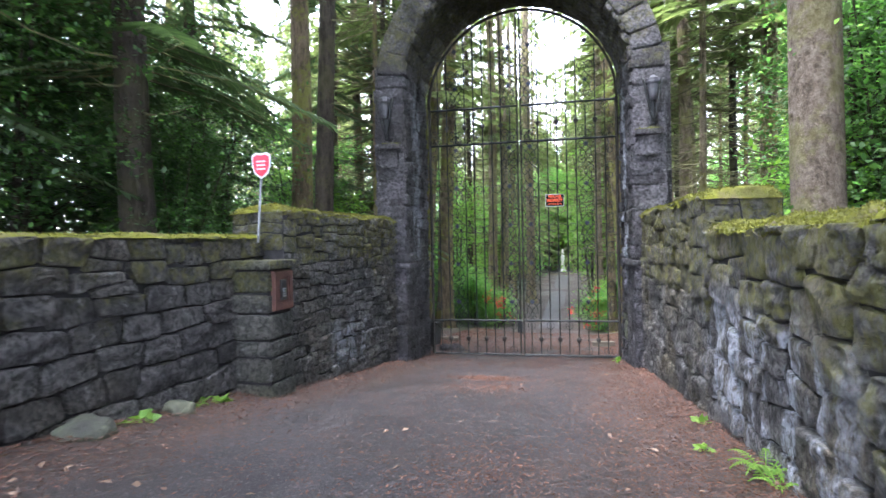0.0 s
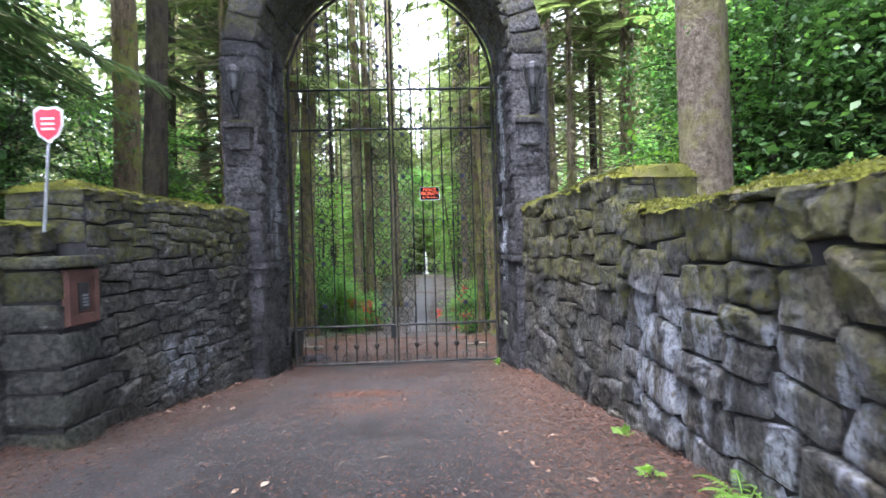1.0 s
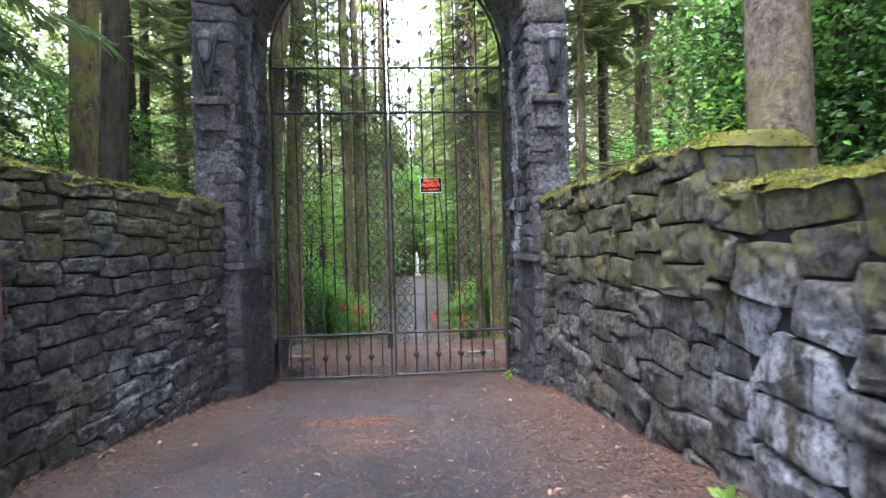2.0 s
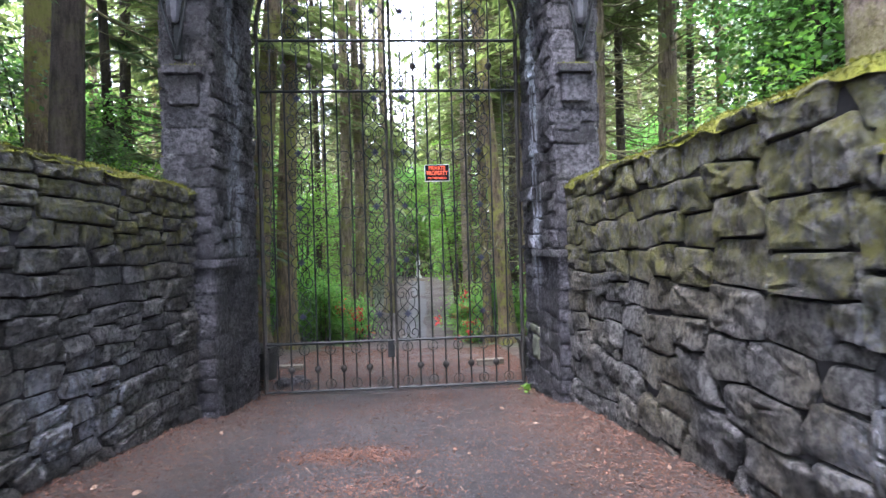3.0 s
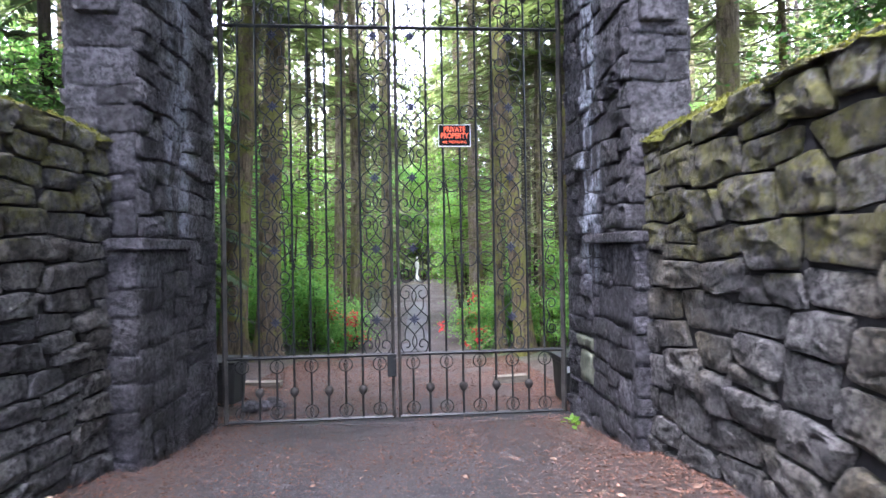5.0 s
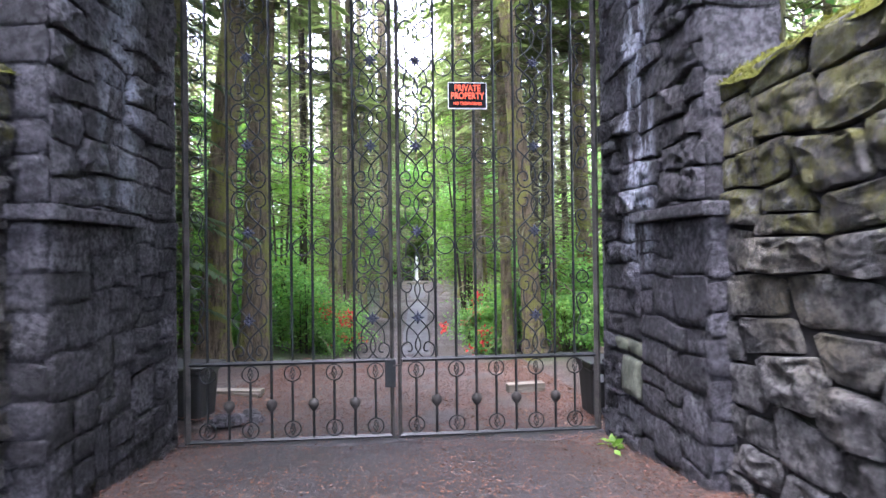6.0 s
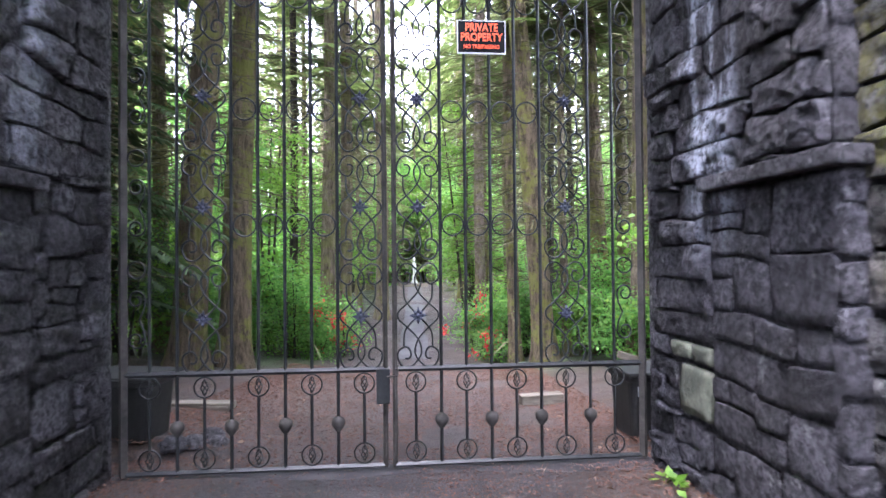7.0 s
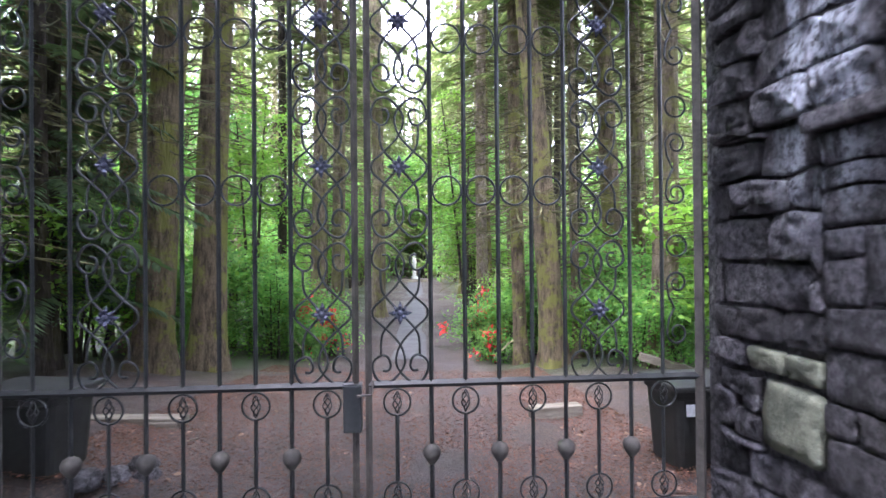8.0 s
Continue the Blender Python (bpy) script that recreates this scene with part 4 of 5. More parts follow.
def broadleaf(name, label, height, width, stems, leaves, size, leaf, bark=BARK_DARK, seed=1, low=0.15, category="shrub", group="", flowers=0):
    """A bush or young tree: stems, limbs, and leaves in loose sprays on the limbs."""
    r = np.random.default_rng(seed)
    t = thing(name, 0, 0, 0, label, category, group)
    g, centres = Geo(), []
    for k in range(stems):
        a = r.uniform(0, 2 * np.pi)
        top = np.array([np.cos(a) * width * r.uniform(0.1, 0.5), np.sin(a) * width * r.uniform(0.1, 0.5), height * r.uniform(0.75, 1.0)])
        base = np.array([r.normal(0, 0.06), r.normal(0, 0.06), -0.1])
        main = limb(base, top, 0.05 * height, 0.01 + 0.006 * height, g, 6)
        for i in range(10):
            u = r.uniform(low, 1.0)
            j = min(int(u * 6), 5)
            p = main[j] + (main[j + 1] - main[j]) * (u * 6 - j)
            b = r.uniform(0, 2 * np.pi)
            reach = width * r.uniform(0.35, 0.75) * (1.1 - 0.6 * u)
            q = p + np.array([np.cos(b) * reach, np.sin(b) * reach, r.uniform(-0.1, 0.35) * reach])
            br = limb(p, q, 0.08 * reach, 0.004 + 0.002 * height, g, 4, 3)
            for c in br[1:]:
                centres.append(c)
                centres.append(c + r.normal(0, 0.12 * width, 3) * (1, 1, 0.35))
    centres = np.array(centres)
    idx = r.integers(0, len(centres), leaves)
    p = centres[idx] + r.normal(0, 1, (leaves, 3)) * (0.11 * width, 0.11 * width, 0.05 * width + 0.03)
    p[:, 2] = np.maximum(p[:, 2], 0.03)
    tagged(g.make("wood", bark, t, smooth=True), kind="stuff")
    tagged(quads_object("foliage", leaf_quads(p, size, 0.3, 0.25, r=r), leaf, t), kind="stuff")
    if leaf is LEAF_DEEP and height > 2:
        few = p[: leaves // 10] + r.normal(0, 0.05, (leaves // 10, 3))
        tagged(quads_object("young_leaves", leaf_quads(few, size * 0.85, 0.34, 0.15, r=r), LEAF, t), kind="stuff")
    if flowers:
        c = centres[r.integers(0, len(centres), flowers)]
        c = np.repeat(c, 14, 0) + r.normal(0, 0.05, (flowers * 14, 3))
        quads_object("blossom", leaf_quads(c, 0.075, 0.4, -0.3, 1.5, r), PETAL, t)["label"] = "clusters of red blossom"
    return t


def conifer(name, label, height, r0, seed, bark=BARK, dead=(0.6, 6.0, 60), live=(5.0, 70), needle=NEEDLE, lean=(0.0, 0.0), reach=1.8, group="", dense=1.0, fine=1.0):
    """A forest fir: flared tapering trunk, bare dead branches low down, drooping needled boughs above."""
    r = np.random.default_rng(seed)
    t = thing(name, 0, 0, 0, label, "tree", group)

    def axis(z):
        return np.array([lean[0] * z + 0.04 * math.sin(z * 0.5 + seed), lean[1] * z + 0.04 * math.cos(z * 0.4 + seed), z])

    sides, verts, faces = 14, [], []
    zs = [-0.4, -0.1, 0.05, 0.25, 0.5, 0.9, 1.4, 2, 2.7, 3.5, 4.5, 6, 8, 11, 14, height * 0.75, height]
    for z in zs:
        c = axis(z)
        rad = r0 * max(0.06, 1 - 0.85 * max(z, 0) / height)
        for k in range(sides):
            w = 2 * math.pi * k / sides
            flare = 1 + 0.75 * math.exp(-max(z, 0) / 0.28) * (0.6 + 0.4 * math.sin(3 * w + seed))
            rr = rad * flare * (1 + 0.09 * noise.noise(Vector((math.cos(w) * 2, math.sin(w) * 2, z * 1.2 + seed))))
            verts.append((c[0] + rr * math.cos(w), c[1] + rr * math.sin(w), z))
    for i in range(len(zs) - 1):
        for k in range(sides):
            m = (k + 1) % sides
            faces.append((i * sides + k, i * sides + m, (i + 1) * sides + m, (i + 1) * sides + k))
    mesh_object("trunk", verts, faces, bark, t)
    g = Geo()
    for i in range(dead[2]):
        z = r.uniform(dead[0], dead[1])
        a = r.uniform(0, 2 * np.pi)
        L = r.uniform(0.25, 1.0) * reach * 0.8
        p = axis(z)
        q = p + np.array([np.cos(a) * L, np.sin(a) * L, r.uniform(-0.35, 0.12) * L])
        line = limb(p, q, -0.08 * L, r.uniform(0.009, 0.022), g, 3, 3)
        for j in range(3):
            c = line[1 + j % 3]
            b = a + r.choice([-1, 1]) * r.uniform(0.5, 1.0)
            l2 = L * r.uniform(0.15, 0.4)
            g.tube([tuple(c), (c[0] + np.cos(b) * l2, c[1] + np.sin(b) * l2, c[2] - 0.25 * l2)], [0.006, 0.003], 3)
    if dead[2]:
        tagged(g.make("brushwood", TWIG, t), kind="stuff")
    n = live[1]
    z = live[0] + (height - 0.3 - live[0]) * r.uniform(0, 1, n) ** 1.7
    a = r.uniform(0, 2 * np.pi, n)
    L = reach * r.uniform(0.6, 1.25, n) * np.clip(1.25 - (z - live[0]) / (height - live[0]), 0.2, 1.0)
    base = np.array([axis(q) for q in z])
    gb, tw = Geo(), []
    for i in range(n):
        d = np.array([np.cos(a[i]), np.sin(a[i]), 0])
        side = np.array([-d[1], d[0], 0])
        m = int(18 * L[i] * dense / fine) + 6
        u = np.sort(r.uniform(0.12, 1.0, m))
        droop = -0.42 * L[i] * u ** 1.6 + 0.1 * L[i] * u
        c = base[i] + d * (L[i] * u)[:, None]
        c[:, 2] += droop
        gb.tube([tuple(base[i]), tuple(base[i] + d * L[i] * 0.5 + (0, 0, -0.09 * L[i])), tuple(base[i] + d * L[i] + (0, 0, -0.32 * L[i]))], [0.014, 0.009, 0.003], 3)
        for sgn in (-1, 1):
            l = fine ** 0.5 * (0.16 + 0.3 * L[i] * 0.6 * (1 - 0.6 * u)) * r.uniform(0.6, 1.2, m)
            dirn = d * 0.6 + side * sgn * 0.8
            tip = c + dirn * l[:, None]
            tip[:, 2] -= 0.3 * l + r.uniform(0, 0.06, m)
            w = np.cross(dirn, (0, 0, 1.0)) * 0.032 * fine
            mid = (c + tip) / 2 + (0, 0, 0.012)
            tw.append(np.stack([c, mid + w, tip, mid - w], 1))
    if n:
        tagged(gb.make("bough_wood", TWIG, t), kind="stuff")
        tagged(quads_object("needle_sprays", np.concatenate(tw), needle, t), kind="stuff")
    return t


def set_at(t, x, y, turn=0.0, size=1.0, dz=0.0):
    t.matrix_world = pose(x, y, ground_z(x, y) + dz, 0, 0, turn) @ Matrix.Diagonal((size, size, size, 1))
    return t


# trunks that stand out beyond the gate: x, y, radius, lean, bark, words
STANDING = [
    (-3.16, 13.6, 0.23, (0.08, 0.0), BARK_MOSSY, "leaning fir with a moss-covered trunk"),
    (-2.65, 14.2, 0.225, (0.03, 0.0), BARK_MOSSY, "straight fir with mossy bark"),
    (-2.0, 18.6, 0.18, (0.0, 0.0), BARK, "tall straight fir with grey-brown bark"),
    (-1.68, 19.0, 0.16, (0.0, 0.0), BARK, "tall straight fir with grey-brown bark"),
    (-1.1, 22.5, 0.2, (0.0, 0.0), BARK, "tall fir ringed by fine dead branches"),
    (2.18, 14.8, 0.19, (-0.06, 0.0), BARK_MOSSY, "leaning fir with a mossy flared root"),
    (1.8, 15.6, 0.115, (0.0, 0.0), BARK_MOSSY, "tall fir with grey-brown bark"),
    (1.6, 19.0, 0.14, (0.0, 0.0), BARK_PLAIN, "slim straight fir with reddish bark"),
    (3.5, 15.5, 0.165, (-0.05, 0.0), BARK_MOSSY, "fir with many moss-hung dead branches"),
    (3.05, 19.0, 0.15, (0.0, 0.0), BARK_DARK, "slim dark fir trunk"),
    (4.1, 16.2, 0.125, (-0.02, 0.0), BARK, "fir with grey-brown bark"),
    (-4.2, 15.0, 0.13, (0.0, 0.0), BARK, "broad fir trunk in the shade"),
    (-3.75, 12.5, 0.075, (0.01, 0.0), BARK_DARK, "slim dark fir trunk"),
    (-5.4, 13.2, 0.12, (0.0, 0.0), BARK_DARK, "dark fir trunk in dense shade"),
]
for i, (x, y, r0, lean, bark, label) in enumerate(STANDING):
    t = conifer("fir_tree", label, 24 + (i * 7) % 6, r0, 40 + i, bark, (2.2, 9.5, 190), (6.0, 40), NEEDLE, lean, 1.7)
    set_at(t, x, y, 0)

# slim firs thick with dead moss-hung boughs, close together beyond the gate
SLIM = [conifer("fir_tree", "slim fir ringed by dead moss-hung boughs", 21 + 2 * i, (0.075, 0.095, 0.06)[i], 60 + i, (BARK, BARK_DARK, BARK_MOSSY)[i], (1.2, 11.0, 190), (6.0, 44), NEEDLE, (0.01 * i - 0.01, 0.0), 1.5, "slim firs of the wood") for i in range(3)]
for i, (x, y) in enumerate(((2.75, 15.4), (4.4, 13.2), (1.95, 20.5), (3.3, 11.2), (3.6, 20.2), (5.2, 15.6), (2.7, 22.5), (4.5, 21.5), (5.9, 12.4), (2.1, 25.5), (3.4, 26), (5.6, 19.5), (6.6, 22.5), (-2.9, 18.8),
                            (-3.3, 21.5), (-1.9, 23.5), (-4.6, 20.0), (-5.2, 16.2), (-2.3, 27), (6.8, 15.2), (-3.2, 10.6), (7.4, 10.8))):
    m = pose(x, y, ground_z(x, y), 0, 0, 77 * i) @ Matrix.Scale(1 + 0.02 * (i % 5), 4)
    if i < 3:
        SLIM[i].matrix_world = m
    else:
        copy_thing(SLIM[i % 3], m)

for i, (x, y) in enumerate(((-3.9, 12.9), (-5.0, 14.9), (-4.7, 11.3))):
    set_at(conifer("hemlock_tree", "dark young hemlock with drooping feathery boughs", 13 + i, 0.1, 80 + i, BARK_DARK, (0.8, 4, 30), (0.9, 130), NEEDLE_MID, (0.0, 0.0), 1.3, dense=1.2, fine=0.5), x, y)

# trees beside the drive, outside the walls
set_at(conifer("fir_tree", "large fir with reddish scaly bark close behind the wall", 26, 0.235, 3, BARK_PLAIN, (6, 9, 8), (9, 60), NEEDLE, (0.0, 0.0), 2.2), 3.2, 5.48)
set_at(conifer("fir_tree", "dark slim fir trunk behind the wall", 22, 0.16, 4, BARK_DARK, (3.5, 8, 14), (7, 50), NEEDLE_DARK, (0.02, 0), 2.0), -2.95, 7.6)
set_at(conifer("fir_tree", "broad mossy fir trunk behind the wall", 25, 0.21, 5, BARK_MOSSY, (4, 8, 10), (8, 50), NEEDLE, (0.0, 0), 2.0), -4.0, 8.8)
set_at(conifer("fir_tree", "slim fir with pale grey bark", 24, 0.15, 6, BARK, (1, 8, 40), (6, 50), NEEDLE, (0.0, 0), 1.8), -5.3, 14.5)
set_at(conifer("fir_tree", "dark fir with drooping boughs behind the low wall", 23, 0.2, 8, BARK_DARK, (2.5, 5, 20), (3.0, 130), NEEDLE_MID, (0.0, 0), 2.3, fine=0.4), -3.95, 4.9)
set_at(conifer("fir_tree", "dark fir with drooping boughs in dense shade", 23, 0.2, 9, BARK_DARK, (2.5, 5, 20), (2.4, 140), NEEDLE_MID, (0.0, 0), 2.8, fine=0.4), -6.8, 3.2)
set_at(conifer("fir_tree", "fir with many fine moss-hung branches", 24, 0.18, 10, BARK, (2, 8, 110), (6, 60), NEEDLE, (0.0, 0), 2.0), 4.6, 11.5)
set_at(conifer("fir_tree", "fir with many fine moss-hung branches", 24, 0.17, 12, BARK, (2, 8, 110), (6, 60), NEEDLE, (0.0, 0), 2.0), 3.4, 13.6)

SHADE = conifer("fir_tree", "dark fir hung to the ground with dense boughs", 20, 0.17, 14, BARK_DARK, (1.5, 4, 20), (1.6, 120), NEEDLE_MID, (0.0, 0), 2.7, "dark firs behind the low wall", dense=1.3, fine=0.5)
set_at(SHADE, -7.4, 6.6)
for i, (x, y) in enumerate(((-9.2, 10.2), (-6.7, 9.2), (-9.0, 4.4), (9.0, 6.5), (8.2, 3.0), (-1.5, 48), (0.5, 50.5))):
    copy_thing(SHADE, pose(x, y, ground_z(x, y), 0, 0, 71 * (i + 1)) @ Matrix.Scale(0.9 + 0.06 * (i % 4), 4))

# unseen tall firs added on both sides of the drive, to block light from above
OVER = [conifer("fir_tree", "added fir out of view, its broad crown shading the drive", 22 + 2 * i, 0.24, 100 + i, BARK, (4, 7, 10), (7.5, 95), NEEDLE_DARK, (0.03 * i, 0.0), 3.6, "firs shading the drive", dense=1.3) for i in range(2)]
for i, (x, y) in enumerate(((-3.6, -2.2), (3.7, -1.6), (-4.0, -6.0), (4.2, -5.4), (-6.5, -3.5), (6.6, -4.0), (-3.4, -10), (3.6, -9.5), (6.8, -0.2), (-7.2, -0.6))):
    m = pose(x, y, ground_z(x, y), 0, 0, 67 * i) @ Matrix.Scale(1 + 0.03 * (i % 4), 4)
    if i < 2:
        OVER[i].matrix_world = m
    else:
        copy_thing(OVER[i % 2], m)

# forest firs farther off, from a few kinds
KINDS = [conifer("fir_tree", "forest fir with bare lower trunk and thin crown", h, r0 * 0.8, 70 + i, b, (1.0, 10.0, 75), (lo, 52), nd, (0.01 * i - 0.015, 0.0), 1.9, "firs of the wood")
         for i, (h, r0, b, lo, nd) in enumerate(((27, 0.2, BARK, 4.5, NEEDLE), (24, 0.16, BARK_DARK, 3.0, NEEDLE), (29, 0.23, BARK_MOSSY, 5, NEEDLE), (19, 0.12, BARK, 1.5, NEEDLE)))]
spots = []
pick = random.Random(21)
while len(spots) < 80:
    far = len(spots) < 58
    x, y = (pick.uniform(-26, 26), pick.uniform(15, 62)) if far else (pick.choice((-1, 1)) * pick.uniform(8.5, 22), pick.uniform(-12, 15))
    if far and ((abs(x + 0.2) < 1.7 and y < 43) or (y < 24 and abs(x) < 4.5)):
        continue
    if all((x - a) ** 2 + (y - b) ** 2 > 2.2 for a, b in spots):
        spots.append((x, y))
for i, (x, y) in enumerate(spots):
    m = pose(x, y, ground_z(x, y), 0, 0, pick.uniform(0, 360)) @ Matrix.Scale(pick.uniform(0.85, 1.2), 4)
    if i < 4:
        KINDS[i].matrix_world = m
    else:
        copy_thing(KINDS[i % 4], m)

for x, y, k in ((-0.7, 46.5, 3), (0.9, 48, 3), (-2.3, 47.5, 1), (0.1, 51, 0), (2.2, 46, 3), (-1.5, 52, 1), (-0.3, 45, 3), (0.5, 47, 3), (-1.2, 49.5, 3), (-0.1, 54, 1), (1.0, 57, 3), (-2.6, 29, 3), (2.4, 34, 3), (-2.4, 39, 3)):
    copy_thing(KINDS[k], pose(x, y, ground_z(x, y), 0, 0, pick.uniform(0, 360)))

# young broadleaf growth
UNDER = [broadleaf("shrub", "bright green broadleaf undergrowth", 1.5 + 0.35 * (i % 3), 1.3, 5, 2700, 0.09, (LEAF, LEAF_FRESH, LEAF)[i % 3], BARK_DARK, 90 + i, 0.1, group="undergrowth of the wood") for i in range(5)]
SAPLING = [broadleaf("sapling", "slender young broadleaf tree with light leaves", 4.2 + 0.8 * i, 1.9, 3, 4200, 0.1, (LEAF_FRESH, LEAF, LEAF)[i], BARK_DARK, 120 + i, 0.3, "tree", "saplings of the wood") for i in range(3)]
DEEP = [broadleaf("evergreen_shrub", "tall glossy dark green shrub in the shade", 3.6 + 0.5 * i, 2.4, 5, 7500, 0.078, LEAF_DEEP, BARK_DARK, 140 + i, 0.2, group="evergreens by the drive") for i in range(3)]


def scatter(kinds, places):
    used = set()
    for i, (x, y, size, dz) in enumerate(places):
        k = kinds[i % len(kinds)]
        m = pose(x, y, ground_z(x, y) + dz, 0, 0, pick.uniform(0, 360)) @ Matrix.Scale(size, 4)
        if k in used:
            copy_thing(k, m)
        else:
            k.matrix_world = m
            used.add(k)


low = [(-3.7, 15.3, 1.0, 0), (-4.4, 12.4, 1.1, 0), (-2.2, 15.8, 0.8, 0), (-3.1, 16.4, 1.2, 0), (-4.8, 16.6, 1.3, 0), (3.2, 14.0, 0.8, 0), (3.6, 12.2, 1.0, 0),
       (3.3, 15.0, 1.1, 0), (2.2, 16.2, 0.8, 0), (4.9, 14.4, 1.2, 0), (1.5, 17.6, 0.6, 0), (-6.2, 12.2, 1.2, 0), (-7.5, 15, 1.4, 0), (6.5, 13, 1.3, 0), (6.2, 17, 1.4, 0)]
low += [(-1.75, 15.9, 0.45, 0), (-2.3, 16.2, 0.6, 0), (-2.9, 15.4, 0.55, 0), (-3.5, 14.8, 0.6, 0), (-4.3, 14.4, 0.8, 0), (-1.9, 17.2, 0.75, 0), (-2.6, 17.6, 0.9, 0), (1.35, 16.4, 0.4, 0), (2.5, 16.0, 0.55, 0), (2.9, 15.0, 0.5, 0), (3.9, 14.6, 0.7, 0), (2.0, 17.4, 0.75, 0), (2.9, 17.2, 0.85, 0), (3.3, 13.2, 0.5, 0), (3.9, 16.8, 1.0, 0)]
for i in range(52):
    y = pick.uniform(17, 44)
    low.append((pick.choice((-1, 1)) * pick.uniform(1.6 + 0.02 * y, 4.5 + y * 0.3) - 0.2, y, pick.uniform(0.8, 1.6), 0))
scatter(UNDER, low)
scatter(SAPLING, [(1.7, 21.5, 1.0, 0), (1.9, 24, 1.1, 0), (-3.9, 17.5, 0.9, 0), (-2.4, 21, 0.9, 0), (-5.6, 19, 1.1, 0), (-4.2, 24, 1.0, 0), (5.5, 24, 1.1, 0), (7.5, 19, 1.1, 0),
                  (-5.0, 10.6, 0.9, 0.2), (-5.8, 12.0, 1.0, 0.2), (1.9, 29, 1.1, 0), (-3, 31, 1.2, 0), (3.2, 33, 1.2, 0), (-7, 27, 1.2, 0), (8, 30, 1.3, 0), (5.4, 9.8, 0.85, 0), (-2.7, 25, 0.8, 0), (1.9, 26.5, 0.9, 0), (-3.0, 30.5, 1.1, 0), (-3.2, 36, 1.3, 0), (2.0, 37.5, 1.3, 0), (0.1, 44, 1.7, 0), (-1.6, 43.5, 1.6, 0), (-6.3, 14.2, 1.2, 0)] + [(pick.choice((-1, 1)) * pick.uniform(3.4, 5 + 0.32 * q), q, pick.uniform(0.8, 1.2), 0) for q in (19.5, 22.5, 25, 28, 31, 35, 39, 42)])
scatter(DEEP, [(5.1, 2.6, 0.9, 0.1), (4.9, 4.6, 1.0, 0.1), (4.6, 7.0, 0.9, 0.1), (5.6, 0.6, 1.1, 0.1), (6.6, 3.5, 1.3, 0.1), (6.0, 8.0, 1.2, 0.1), (4.8, 9.4, 0.75, 0.0), (7.5, 6, 1.5, 0), (6.0, -2, 1.3, 0),
               (-4.4, 2.0, 0.8, 0.0), (-4.7, 0.2, 1.0, 0.0), (-5.2, 3.2, 1.1, 0.2), (-4.7, 6.4, 0.75, 0.2), (-6.2, 5.4, 1.35, 0.2), (-6.0, 8.2, 1.2, 0.2), (-8.0, 1.5, 1.6, 0), (-8.5, 6.0, 1.6, 0), (-5.4, -2.5, 1.3, 0), (-4.9, 11.6, 0.8, 0), (-6.0, 13.0, 1.0, 0), (-3.9, 13.4, 0.6, 0), (4.4, 13.4, 0.7, 0), (-9, 8.5, 1.6, 0), (-4.5, 7.0, 0.9, 0.2), (-4.1, 5.7, 0.8, 0.3), (-4.3, 9.9, 0.8, 0), (-5.0, 4.2, 1.1, 0.1), (-4.6, 0.6, 1.0, 0.1), (5.5, 6.0, 1.2, 0.3), (5.8, 2.2, 1.25, 0.3), (6.9, 7.2, 1.8, 0), (7.4, 1.0, 1.7, 0), (8.5, 9.0, 1.8, 0), (5.2, 6.1, 1.05, 0.1), (5.6, 8.9, 1.1, 0.1), (5.7, 5.3, 1.2, 0.1), (5.8, 3.6, 1.2, 0.1), (6.2, 10.0, 1.4, 0)])

maple = broadleaf("maple_bough_shrub", "fresh green maple growth leaning over the wall", 2.6, 1.1, 4, 1100, 0.095, LEAF_FRESH, BARK_DARK, 160, 0.45)
set_at(maple, 3.75, 7.2, 30)
set_at(broadleaf("maple_tree", "leafy dark green maple behind the wall", 5.6, 1.5, 4, 6500, 0.085, LEAF_DEEP, BARK_DARK, 163, 0.3, "tree"), 4.7, 8.5)
set_at(broadleaf("maple_tree", "leafy fresh green maple behind the wall", 5.0, 1.3, 4, 2600, 0.085, LEAF, BARK_DARK, 164, 0.35, "tree"), 4.4, 7.3)
set_at(broadleaf("maple_tree", "slender maple with fresh leaves over the path", 6.2, 1.7, 3, 3800, 0.11, LEAF_FRESH, BARK_DARK, 165, 0.3, "tree"), 1.25, 20.6)
set_at(broadleaf("maple_tree", "slender maple with fresh leaves among the firs", 5.0, 1.5, 3, 3200, 0.11, LEAF_FRESH, BARK_DARK, 166, 0.2, "tree"), -3.0, 17.0)
set_at(broadleaf("maple_shrub", "fresh green maple growth behind the wall", 3.4, 1.3, 4, 1300, 0.13, LEAF_FRESH, BARK_DARK, 161, 0.45), -4.1, 10.6)
set_at(broadleaf("flowering_shrub", "low shrub with scattered red blossom", 1.0, 0.8, 5, 1500, 0.06, LEAF, BARK_DARK, 170, 0.2, flowers=20), -1.45, 16.6)
set_at(broadleaf("flowering_shrub", "low shrub with scattered red blossom", 1.05, 0.9, 5, 1700, 0.06, LEAF, BARK_DARK, 171, 0.2, flowers=18), 1.25, 17.6)
set_at(broadleaf("flowering_shrub", "small shrub with a few red flowers", 0.7, 0.6, 4, 900, 0.06, LEAF, BARK_DARK, 172, 0.2, flowers=9), 1.5, 15.9)
set_at(broadleaf("flowering_shrub", "small shrub with a few red flowers", 0.8, 0.7, 4, 900, 0.06, LEAF, BARK_DARK, 173, 0.2, flowers=7), -1.95, 16.6)


